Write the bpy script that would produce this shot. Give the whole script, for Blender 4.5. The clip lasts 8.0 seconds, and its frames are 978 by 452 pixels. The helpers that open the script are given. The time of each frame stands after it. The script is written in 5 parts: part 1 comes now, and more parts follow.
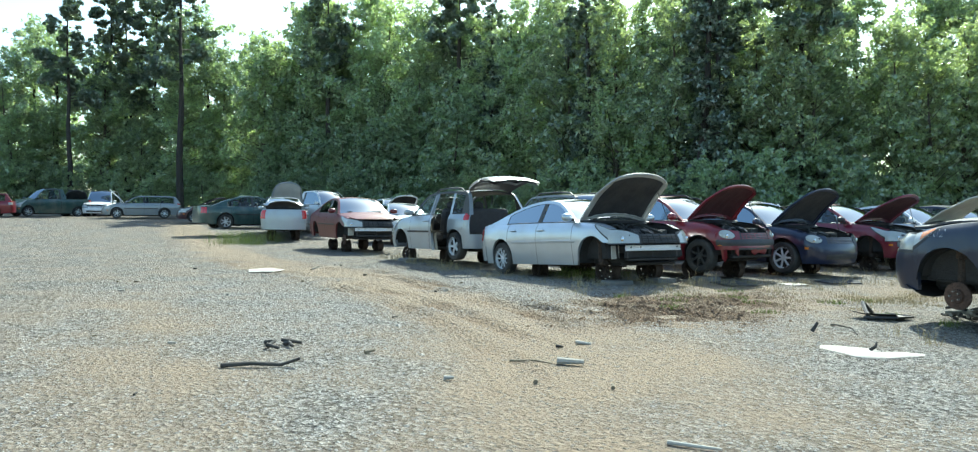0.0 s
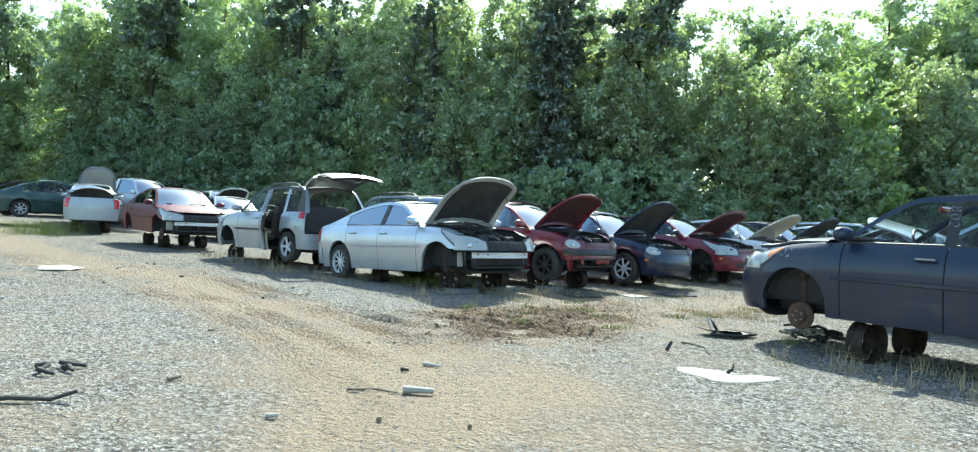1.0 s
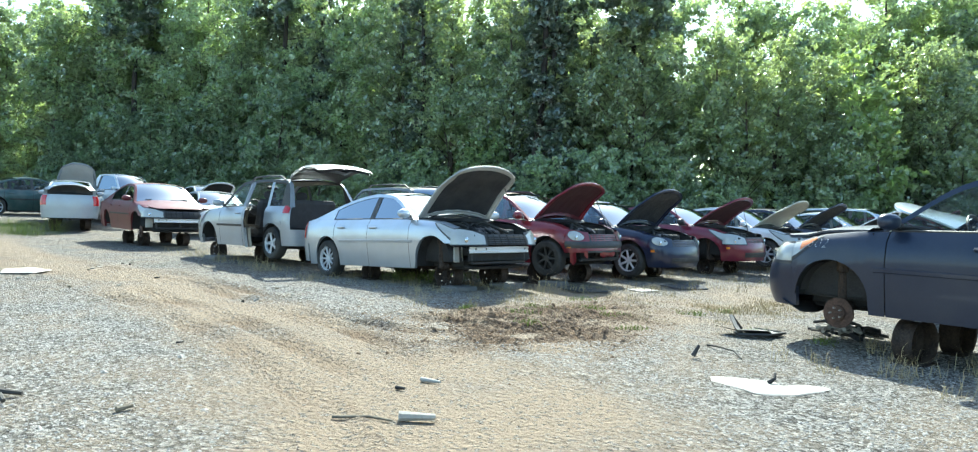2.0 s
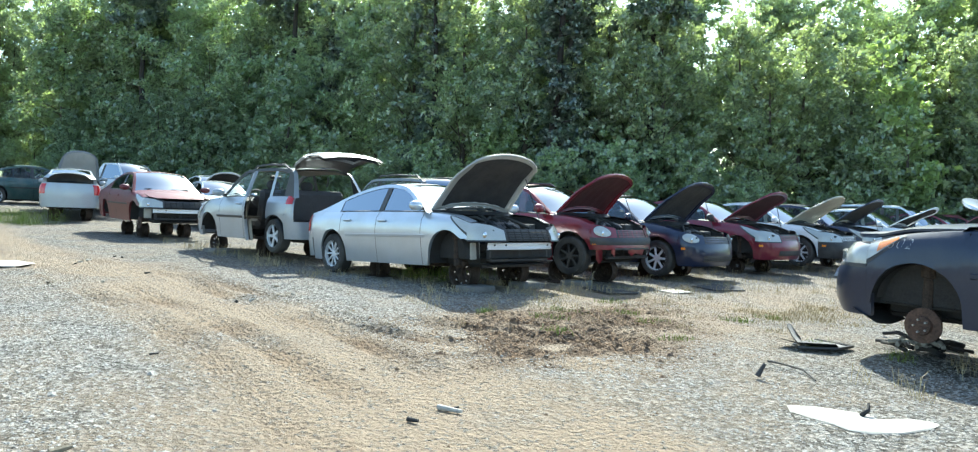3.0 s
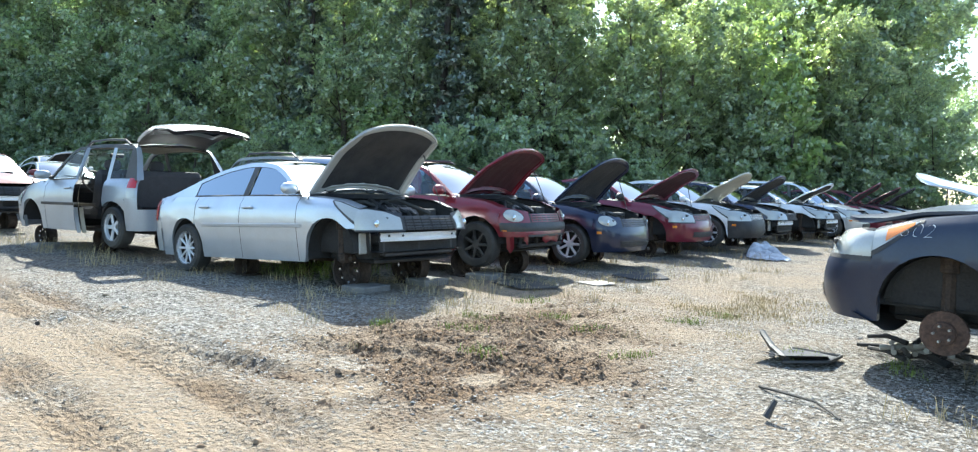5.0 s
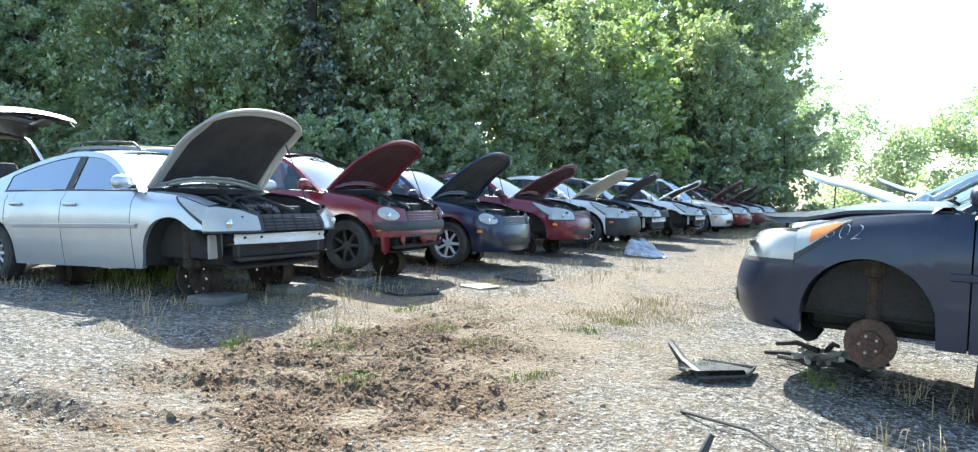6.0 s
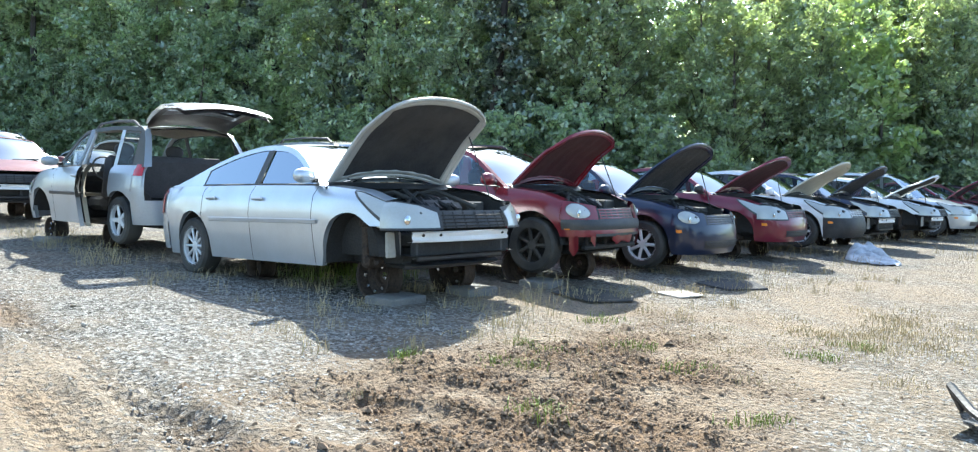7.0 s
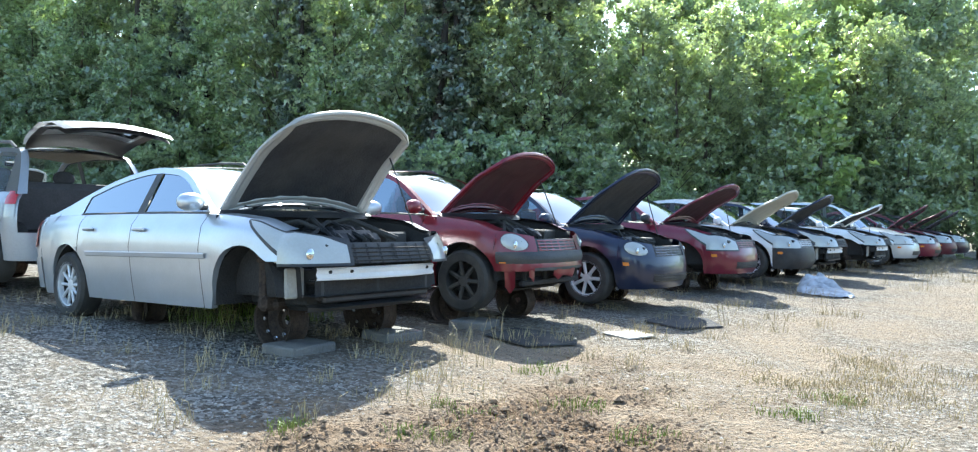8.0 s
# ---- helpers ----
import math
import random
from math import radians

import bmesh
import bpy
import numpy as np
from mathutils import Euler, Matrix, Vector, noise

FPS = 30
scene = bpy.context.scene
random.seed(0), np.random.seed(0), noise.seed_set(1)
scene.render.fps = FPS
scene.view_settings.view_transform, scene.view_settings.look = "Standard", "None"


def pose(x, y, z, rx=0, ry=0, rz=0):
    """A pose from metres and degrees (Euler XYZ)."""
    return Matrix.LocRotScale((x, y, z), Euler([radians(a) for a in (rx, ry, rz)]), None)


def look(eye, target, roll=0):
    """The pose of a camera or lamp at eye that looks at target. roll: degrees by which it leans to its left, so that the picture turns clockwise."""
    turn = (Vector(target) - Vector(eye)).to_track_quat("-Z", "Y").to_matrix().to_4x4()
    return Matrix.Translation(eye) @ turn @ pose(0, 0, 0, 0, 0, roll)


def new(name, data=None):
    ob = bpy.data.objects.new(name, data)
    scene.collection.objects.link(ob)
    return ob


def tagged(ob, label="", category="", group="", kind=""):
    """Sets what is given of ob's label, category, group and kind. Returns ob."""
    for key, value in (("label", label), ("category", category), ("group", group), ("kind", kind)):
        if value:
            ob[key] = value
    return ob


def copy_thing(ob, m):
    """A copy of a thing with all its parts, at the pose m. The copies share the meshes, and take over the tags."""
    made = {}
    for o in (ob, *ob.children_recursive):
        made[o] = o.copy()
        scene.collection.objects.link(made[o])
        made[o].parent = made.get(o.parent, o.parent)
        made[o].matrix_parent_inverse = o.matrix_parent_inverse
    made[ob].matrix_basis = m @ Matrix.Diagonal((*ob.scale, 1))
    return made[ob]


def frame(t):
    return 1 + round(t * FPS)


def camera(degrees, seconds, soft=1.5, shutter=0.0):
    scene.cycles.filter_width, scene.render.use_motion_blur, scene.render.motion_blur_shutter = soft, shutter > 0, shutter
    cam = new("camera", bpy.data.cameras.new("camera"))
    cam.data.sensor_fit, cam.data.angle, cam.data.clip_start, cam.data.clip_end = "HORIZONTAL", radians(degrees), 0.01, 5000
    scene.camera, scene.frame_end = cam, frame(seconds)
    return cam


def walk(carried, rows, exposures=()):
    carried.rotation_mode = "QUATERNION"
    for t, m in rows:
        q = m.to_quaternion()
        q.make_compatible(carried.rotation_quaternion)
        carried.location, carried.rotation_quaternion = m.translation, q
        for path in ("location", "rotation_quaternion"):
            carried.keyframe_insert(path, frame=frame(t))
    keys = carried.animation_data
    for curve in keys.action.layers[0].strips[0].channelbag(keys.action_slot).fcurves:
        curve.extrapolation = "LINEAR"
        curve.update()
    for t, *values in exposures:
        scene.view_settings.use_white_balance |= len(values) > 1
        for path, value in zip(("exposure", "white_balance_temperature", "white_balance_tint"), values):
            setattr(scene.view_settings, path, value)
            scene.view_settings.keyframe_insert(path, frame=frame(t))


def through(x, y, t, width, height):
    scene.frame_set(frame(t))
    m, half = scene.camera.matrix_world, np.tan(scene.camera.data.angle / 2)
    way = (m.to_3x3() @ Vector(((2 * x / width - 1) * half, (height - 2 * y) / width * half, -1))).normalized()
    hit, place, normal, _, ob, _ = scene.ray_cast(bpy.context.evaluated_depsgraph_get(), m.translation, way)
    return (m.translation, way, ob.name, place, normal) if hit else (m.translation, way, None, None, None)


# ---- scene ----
cam = camera(65.3, 8.0, soft=1.2)
PATH = [
    (0, (11.094, -6.646, 1.137), (9.284, -5.798, 1.107), 0.6),
    (0.5, (10.746, -6.485, 1.141), (9.064, -5.404, 1.154), 1.7),
    (1, (10.368, -6.334, 1.174), (8.775, -5.124, 1.158), 2.9),
    (1.5, (10.042, -6.133, 1.184), (8.45, -4.922, 1.175), 1.9),
    (1.7, (9.896, -6.055, 1.183), (8.324, -4.818, 1.168), 1.9),
    (2.8, (8.974, -5.511, 1.179), (7.358, -4.337, 1.068), 2.8),
    (3, (8.806, -5.429, 1.165), (7.214, -4.221, 1.108), 2.5),
    (3.5, (8.395, -5.209, 1.164), (6.973, -3.812, 1.006), 1.2),
    (4, (8.021, -4.947, 1.173), (6.624, -3.519, 1.077), 1.6),
    (4.2, (7.841, -4.846, 1.167), (6.461, -3.401, 1.09), 2.4),
    (5.3, (7.171, -4.297, 1.174), (5.781, -2.863, 1.069), 1.7),
    (5.5, (7.026, -4.188, 1.166), (5.723, -2.672, 1.097), 1.8),
    (6, (6.739, -3.881, 1.162), (5.614, -2.23, 1.065), 2.1),
    (6.2, (6.639, -3.690, 1.142), (5.463, -2.073, 1.103), 1.5),
    (6.5, (6.472, -3.547, 1.146), (5.216, -1.994, 1.033), 2.7),
    (7, (6.173, -3.275, 1.135), (4.683, -1.946, 1.012), 2.1),
    (7.5, (5.851, -2.901, 1.105), (4.274, -1.673, 1.029), 3.1),
    (7.6, (5.796, -2.822, 1.112), (4.212, -1.602, 1.055), 2.4),
    (8, (5.616, -2.523, 1.105), (4.22, -1.092, 1.069), 2.0),
]
walk(cam, [(t, look(eye, target, roll)) for t, eye, target, roll in PATH], [(0, 1.12, 6000, -7), (1.7, 1.48, 5950, -5), (3.5, 1.44, 6050, -1), (5.5, 1.66, 6050, 3), (8, 1.72, 6000, 3)])

# ---- world, sun, exposure ----
SUN = Vector((-0.85, 0.74, 1.0)).normalized()
world = bpy.data.worlds.new("world")
scene.world = world
world.use_nodes = True
wn = world.node_tree.nodes
sky = wn.new("ShaderNodeTexSky")
sky.sky_type, sky.sun_disc = "NISHITA", False
sky.sun_elevation = math.asin(SUN.z)
sky.sun_rotation = math.atan2(SUN.x, SUN.y)
sky.air_density, sky.dust_density, sky.ozone_density = 1.0, 1.3, 1.0
wn["Background"].inputs["Strength"].default_value = 0.14
world.node_tree.links.new(sky.outputs[0], wn["Background"].inputs["Color"])
sun_data = bpy.data.lights.new("sun", "SUN")
sun_data.energy, sun_data.angle, sun_data.color = 5.0, radians(0.5), (1.0, 0.95, 0.86)
sun = new("sun", sun_data)
sun.matrix_world = look(SUN * 50, (0, 0, 0))


# ---- materials ----
def mat(name, color, rough=0.6, metal=0.0, vary=0.25, scale=6.0, bump=0.0, coat=0.0, dust=0.0, fine=60.0, tint=None, spec=0.5):
    """A surface with colour variation at two scales, dust in patches and fine relief."""
    m = bpy.data.materials.new(name)
    m.use_nodes = True
    n, l = m.node_tree.nodes, m.node_tree.links
    b = n["Principled BSDF"]
    co = n.new("ShaderNodeTexCoord")
    big, small = n.new("ShaderNodeTexNoise"), n.new("ShaderNodeTexNoise")
    big.inputs["Scale"].default_value, small.inputs["Scale"].default_value = scale, fine
    big.inputs["Detail"].default_value, small.inputs["Detail"].default_value = 5, 3
    for t in (big, small):
        l.new(co.outputs["Object"], t.inputs["Vector"])
    add = n.new("ShaderNodeMath")
    add.operation = "ADD"
    l.new(big.outputs["Fac"], add.inputs[0])
    l.new(small.outputs["Fac"], add.inputs[1])
    ramp = n.new("ShaderNodeMapRange")
    ramp.inputs["From Min"].default_value, ramp.inputs["From Max"].default_value = 0.65, 1.35
    l.new(add.outputs[0], ramp.inputs["Value"])
    mix = n.new("ShaderNodeMix")
    mix.data_type = "RGBA"
    c = Vector(color)
    d = Vector(tint) if tint else c * (1 + vary)
    mix.inputs["A"].default_value = (*(c * (1 - vary)), 1)
    mix.inputs["B"].default_value = (*d, 1)
    l.new(ramp.outputs["Result"], mix.inputs["Factor"])
    out = mix.outputs["Result"]
    if dust:
        dn = n.new("ShaderNodeTexNoise")
        dn.inputs["Scale"].default_value, dn.inputs["Detail"].default_value = 2.3, 8
        l.new(co.outputs["Object"], dn.inputs["Vector"])
        dr = n.new("ShaderNodeMapRange")
        dr.inputs["From Min"].default_value, dr.inputs["From Max"].default_value = 0.4, 0.75
        dr.inputs["To Max"].default_value = dust
        l.new(dn.outputs["Fac"], dr.inputs["Value"])
        dm = n.new("ShaderNodeMix")
        dm.data_type = "RGBA"
        dm.inputs["B"].default_value = (0.33, 0.29, 0.23, 1)
        l.new(dr.outputs["Result"], dm.inputs["Factor"])
        l.new(out, dm.inputs["A"])
        out = dm.outputs["Result"]
        rr = n.new("ShaderNodeMapRange")
        rr.inputs["To Min"].default_value, rr.inputs["To Max"].default_value = rough, min(1, rough + 0.4)
        l.new(dr.outputs["Result"], rr.inputs["Value"])
        l.new(rr.outputs["Result"], b.inputs["Roughness"])
    else:
        b.inputs["Roughness"].default_value = rough
    l.new(out, b.inputs["Base Color"])
    b.inputs["Metallic"].default_value = metal
    b.inputs["Coat Weight"].default_value, b.inputs["Coat Roughness"].default_value = coat, 0.08
    b.inputs["Specular IOR Level"].default_value = spec
    if bump:
        bp = n.new("ShaderNodeBump")
        bp.inputs["Strength"].default_value, bp.inputs["Distance"].default_value = bump, 0.02
        l.new(small.outputs["Fac"], bp.inputs["Height"])
        l.new(bp.outputs["Normal"], b.inputs["Normal"])
    return m


def glass(name, tint, gloss=0.06, dirt=0.12):
    """Clear window glass with a film of dust: see-through, mirror-like at grazing angles."""
    m = bpy.data.materials.new(name)
    m.use_nodes = True
    n, l = m.node_tree.nodes, m.node_tree.links
    n.clear()
    out, fres = n.new("ShaderNodeOutputMaterial"), n.new("ShaderNodeFresnel")
    tr, gl, df = n.new("ShaderNodeBsdfTransparent"), n.new("ShaderNodeBsdfGlossy"), n.new("ShaderNodeBsdfDiffuse")
    m1, m2, nz = n.new("ShaderNodeMixShader"), n.new("ShaderNodeMixShader"), n.new("ShaderNodeTexNoise")
    rm, co = n.new("ShaderNodeMapRange"), n.new("ShaderNodeTexCoord")
    fres.inputs["IOR"].default_value = 1.45
    tr.inputs["Color"].default_value = (*tint, 1)
    gl.inputs["Roughness"].default_value = 0.03
    gl.inputs["Color"].default_value = (0.32, 0.36, 0.40, 1)
    df.inputs["Color"].default_value = (0.55, 0.55, 0.52, 1)
    nz.inputs["Scale"].default_value, nz.inputs["Detail"].default_value = 3, 6
    rm.inputs["To Min"].default_value, rm.inputs["To Max"].default_value = dirt * 0.4, dirt * 1.6
    l.new(co.outputs["Object"], nz.inputs["Vector"])
    l.new(nz.outputs["Fac"], rm.inputs["Value"])
    l.new(rm.outputs["Result"], m1.inputs["Fac"])
    l.new(tr.outputs[0], m1.inputs[1])
    l.new(df.outputs[0], m1.inputs[2])
    l.new(fres.outputs[0], m2.inputs["Fac"])
    l.new(m1.outputs[0], m2.inputs[1])
    l.new(gl.outputs[0], m2.inputs[2])
    l.new(m2.outputs[0], out.inputs["Surface"])
    return m


def leafy(name, dark, light, through=0.45):
    """Leaves: every leaf its own green, with light coming through."""
    m = bpy.data.materials.new(name)
    m.use_nodes = True
    n, l = m.node_tree.nodes, m.node_tree.links
    n.clear()
    out, geo, mix = n.new("ShaderNodeOutputMaterial"), n.new("ShaderNodeNewGeometry"), n.new("ShaderNodeMix")
    inf, add, nz, co = n.new("ShaderNodeObjectInfo"), n.new("ShaderNodeMath"), n.new("ShaderNodeTexNoise"), n.new("ShaderNodeTexCoord")
    mix.data_type = "RGBA"
    mix.inputs["A"].default_value, mix.inputs["B"].default_value = (*dark, 1), (*light, 1)
    nz.inputs["Scale"].default_value = 0.6
    l.new(co.outputs["Object"], nz.inputs["Vector"])
    add.operation = "MULTIPLY_ADD"
    add.inputs[1].default_value = 0.8
    l.new(geo.outputs["Random Per Island"], add.inputs[0])
    half = n.new("ShaderNodeMath")
    half.operation = "MULTIPLY_ADD"
    half.inputs[1].default_value = 0.35
    l.new(inf.outputs["Random"], half.inputs[0])
    l.new(nz.outputs["Fac"], half.inputs[2])
    sub = n.new("ShaderNodeMath")
    sub.operation = "SUBTRACT"
    sub.inputs[1].default_value = 0.42
    l.new(half.outputs[0], sub.inputs[0])
    l.new(sub.outputs[0], add.inputs[2])
    l.new(add.outputs[0], mix.inputs["Factor"])
    df, tl, gl = n.new("ShaderNodeBsdfDiffuse"), n.new("ShaderNodeBsdfTranslucent"), n.new("ShaderNodeBsdfGlossy")
    gl.inputs["Roughness"].default_value = 0.42
    gl.inputs["Color"].default_value = (0.9, 0.95, 0.9, 1)
    warm = n.new("ShaderNodeMix")
    warm.data_type, warm.blend_type = "RGBA", "MULTIPLY"
    warm.inputs["Factor"].default_value = 1
    warm.inputs["B"].default_value = (1.25, 1.28, 0.8, 1)
    l.new(mix.outputs["Result"], warm.inputs["A"])
    l.new(mix.outputs["Result"], df.inputs["Color"])
    l.new(warm.outputs["Result"], tl.inputs["Color"])
    s1, s2 = n.new("ShaderNodeMixShader"), n.new("ShaderNodeMixShader")
    s1.inputs["Fac"].default_value, s2.inputs["Fac"].default_value = through, 0.16
    l.new(df.outputs[0], s1.inputs[1])
    l.new(tl.outputs[0], s1.inputs[2])
    l.new(s1.outputs[0], s2.inputs[1])
    l.new(gl.outputs[0], s2.inputs[2])
    l.new(s2.outputs[0], out.inputs["Surface"])
    return m


M = {
    "silver": mat("silver_paint", (0.55, 0.59, 0.63), 0.33, 0.65, 0.05, 3, coat=0.8, dust=0.22),
    "dull_silver": mat("dull_silver_paint", (0.36, 0.39, 0.42), 0.32, 0.35, 0.08, 3, coat=0.6, dust=0.25),
    "white": mat("white_paint", (0.76, 0.77, 0.77), 0.35, 0, 0.05, 3, coat=0.6, dust=0.25),
    "red": mat("red_paint", (0.165, 0.007, 0.016), 0.3, 0.1, 0.12, 3, coat=0.6, dust=0.05),
    "crimson": mat("crimson_paint", (0.16, 0.008, 0.026), 0.3, 0.1, 0.12, 3, coat=0.6, dust=0.05),
    "maroon": mat("maroon_paint", (0.045, 0.013, 0.022), 0.32, 0.1, 0.12, 3, coat=0.6, dust=0.1),
    "fadedred": mat("faded_red_paint", (0.12, 0.012, 0.017), 0.42, 0.05, 0.2, 3, coat=0.15, dust=0.1),
    "navy": mat("navy_paint", (0.009, 0.016, 0.045), 0.28, 0.1, 0.15, 3, coat=0.5, dust=0.05),
    "blue": mat("dark_blue_paint", (0.016, 0.025, 0.05), 0.34, 0.1, 0.12, 3, coat=0.4, dust=0.05, spec=0.4),
    "charcoal": mat("charcoal_paint", (0.045, 0.05, 0.06), 0.3, 0.2, 0.12, 3, coat=0.8, dust=0.2),
    "green": mat("dark_green_paint", (0.02, 0.06, 0.055), 0.35, 0.1, 0.15, 3, coat=0.6, dust=0.25),
    "grey": mat("grey_paint", (0.28, 0.30, 0.31), 0.35, 0.3, 0.08, 3, coat=0.6, dust=0.25),
    "beige": mat("bare_hood_inner", (0.5, 0.47, 0.38), 0.5, 0, 0.12, 5, dust=0.3),
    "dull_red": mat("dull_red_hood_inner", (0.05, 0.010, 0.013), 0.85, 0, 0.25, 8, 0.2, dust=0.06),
    "pewter": mat("silver_hood_inner", (0.42, 0.41, 0.38), 0.45, 0.2, 0.1, 5, dust=0.35),
    "rubber": mat("rubber", (0.018, 0.018, 0.018), 0.8, 0, 0.3, 8, 0.3, dust=0.25),
    "plastic": mat("black_plastic", (0.022, 0.022, 0.024), 0.5, 0, 0.3, 8, 0.15, dust=0.2),
    "liner": mat("felt_liner", (0.03, 0.03, 0.033), 0.95, 0, 0.3, 10, 0.5, dust=0.12),
    "under": mat("grimy_underbody", (0.03, 0.028, 0.026), 0.85, 0, 0.4, 6, 0.4),
    "steel": mat("steel", (0.42, 0.41, 0.39), 0.4, 0.85, 0.2, 8, 0.1, dust=0.3),
    "alloy": mat("alloy", (0.68, 0.69, 0.7), 0.4, 0.3, 0.08, 8, dust=0.25),
    "rust": mat("rust", (0.075, 0.045, 0.033), 0.85, 0.2, 0.4, 14, 0.5, tint=(0.16, 0.095, 0.065)),
    "aluminium": mat("bright_bar", (0.86, 0.87, 0.88), 0.45, 0.0, 0.06, 6, dust=0.15),
    "seat": mat("seat_cloth", (0.06, 0.06, 0.065), 0.9, 0, 0.25, 9, 0.3),
    "tan": mat("tan_trim", (0.34, 0.30, 0.23), 0.8, 0, 0.15, 9, 0.2),
    "lens": mat("clear_lamp", (0.44, 0.45, 0.42), 0.22, 0.1, 0.06, 4, coat=1.0, dust=0.08),
    "amber": mat("amber_lamp", (0.75, 0.22, 0.02), 0.2, 0, 0.1, 12, coat=1.0),
    "redlamp": mat("red_lamp", (0.48, 0.012, 0.015), 0.2, 0, 0.1, 12, coat=1.0),
    "chrome": mat("chrome", (0.7, 0.7, 0.7), 0.15, 1.0, 0.05, 8),
    "glass": glass("window_glass", (0.80, 0.86, 0.85), dirt=0.02),
    "shield": glass("windscreen_glass", (0.74, 0.80, 0.80), dirt=0.06),
    "chalk": mat("white_marker", (0.8, 0.8, 0.78), 0.9, 0, 0.08, 20),
    "bark": mat("bark", (0.10, 0.08, 0.06), 0.9, 0, 0.35, 3, 0.8, fine=20),
    "darkbark": mat("dark_bark", (0.045, 0.038, 0.032), 0.9, 0, 0.35, 3, 0.8, fine=20),
    "stone": mat("gravel_stone", (0.33, 0.312, 0.275), 0.85, 0, 0.5, 45, 0.3),
    "clod": mat("dirt_clod", (0.22, 0.15, 0.092), 0.95, 0, 0.35, 6, 0.4),
    "straw": mat("dry_grass", (0.40, 0.32, 0.17), 0.8, 0, 0.3, 3),
    "grass": mat("green_grass", (0.17, 0.22, 0.035), 0.7, 0, 0.3, 3),
    "card": mat("white_board", (0.42, 0.40, 0.35), 0.8, 0, 0.2, 5, 0.2, dust=0.6),
    "cloth": mat("pale_cloth", (0.42, 0.44, 0.47), 0.85, 0, 0.5, 4, 0.3, fine=9),
    "blockwork": mat("concrete", (0.16, 0.155, 0.145), 0.9, 0, 0.3, 7, 0.5, dust=0.4),
    "twig": mat("weathered_wood", (0.2, 0.17, 0.12), 0.9, 0, 0.3, 10, 0.3),
    "leaf_oak": leafy("oak_leaves", (0.115, 0.175, 0.10), (0.46, 0.55, 0.30), 0.62),
    "leaf_birch": leafy("willow_leaves", (0.12, 0.165, 0.09), (0.40, 0.47, 0.24), 0.6),
    "leaf_maple": leafy("maple_leaves", (0.15, 0.22, 0.09), (0.36, 0.45, 0.17), 0.62),
    "leaf_dark": leafy("shade_leaves", (0.10, 0.155, 0.105), (0.42, 0.51, 0.31), 0.62),
    "young_needle": leafy("young_pine_needles", (0.13, 0.19, 0.105), (0.31, 0.40, 0.20), 0.6),
    "needle": leafy("pine_needles", (0.055, 0.085, 0.06), (0.14, 0.19, 0.11), 0.5),
    "darkrust": mat("grimy_rust", (0.04, 0.03, 0.024), 0.8, 0.3, 0.4, 14, 0.4, tint=(0.10, 0.07, 0.05)),
}


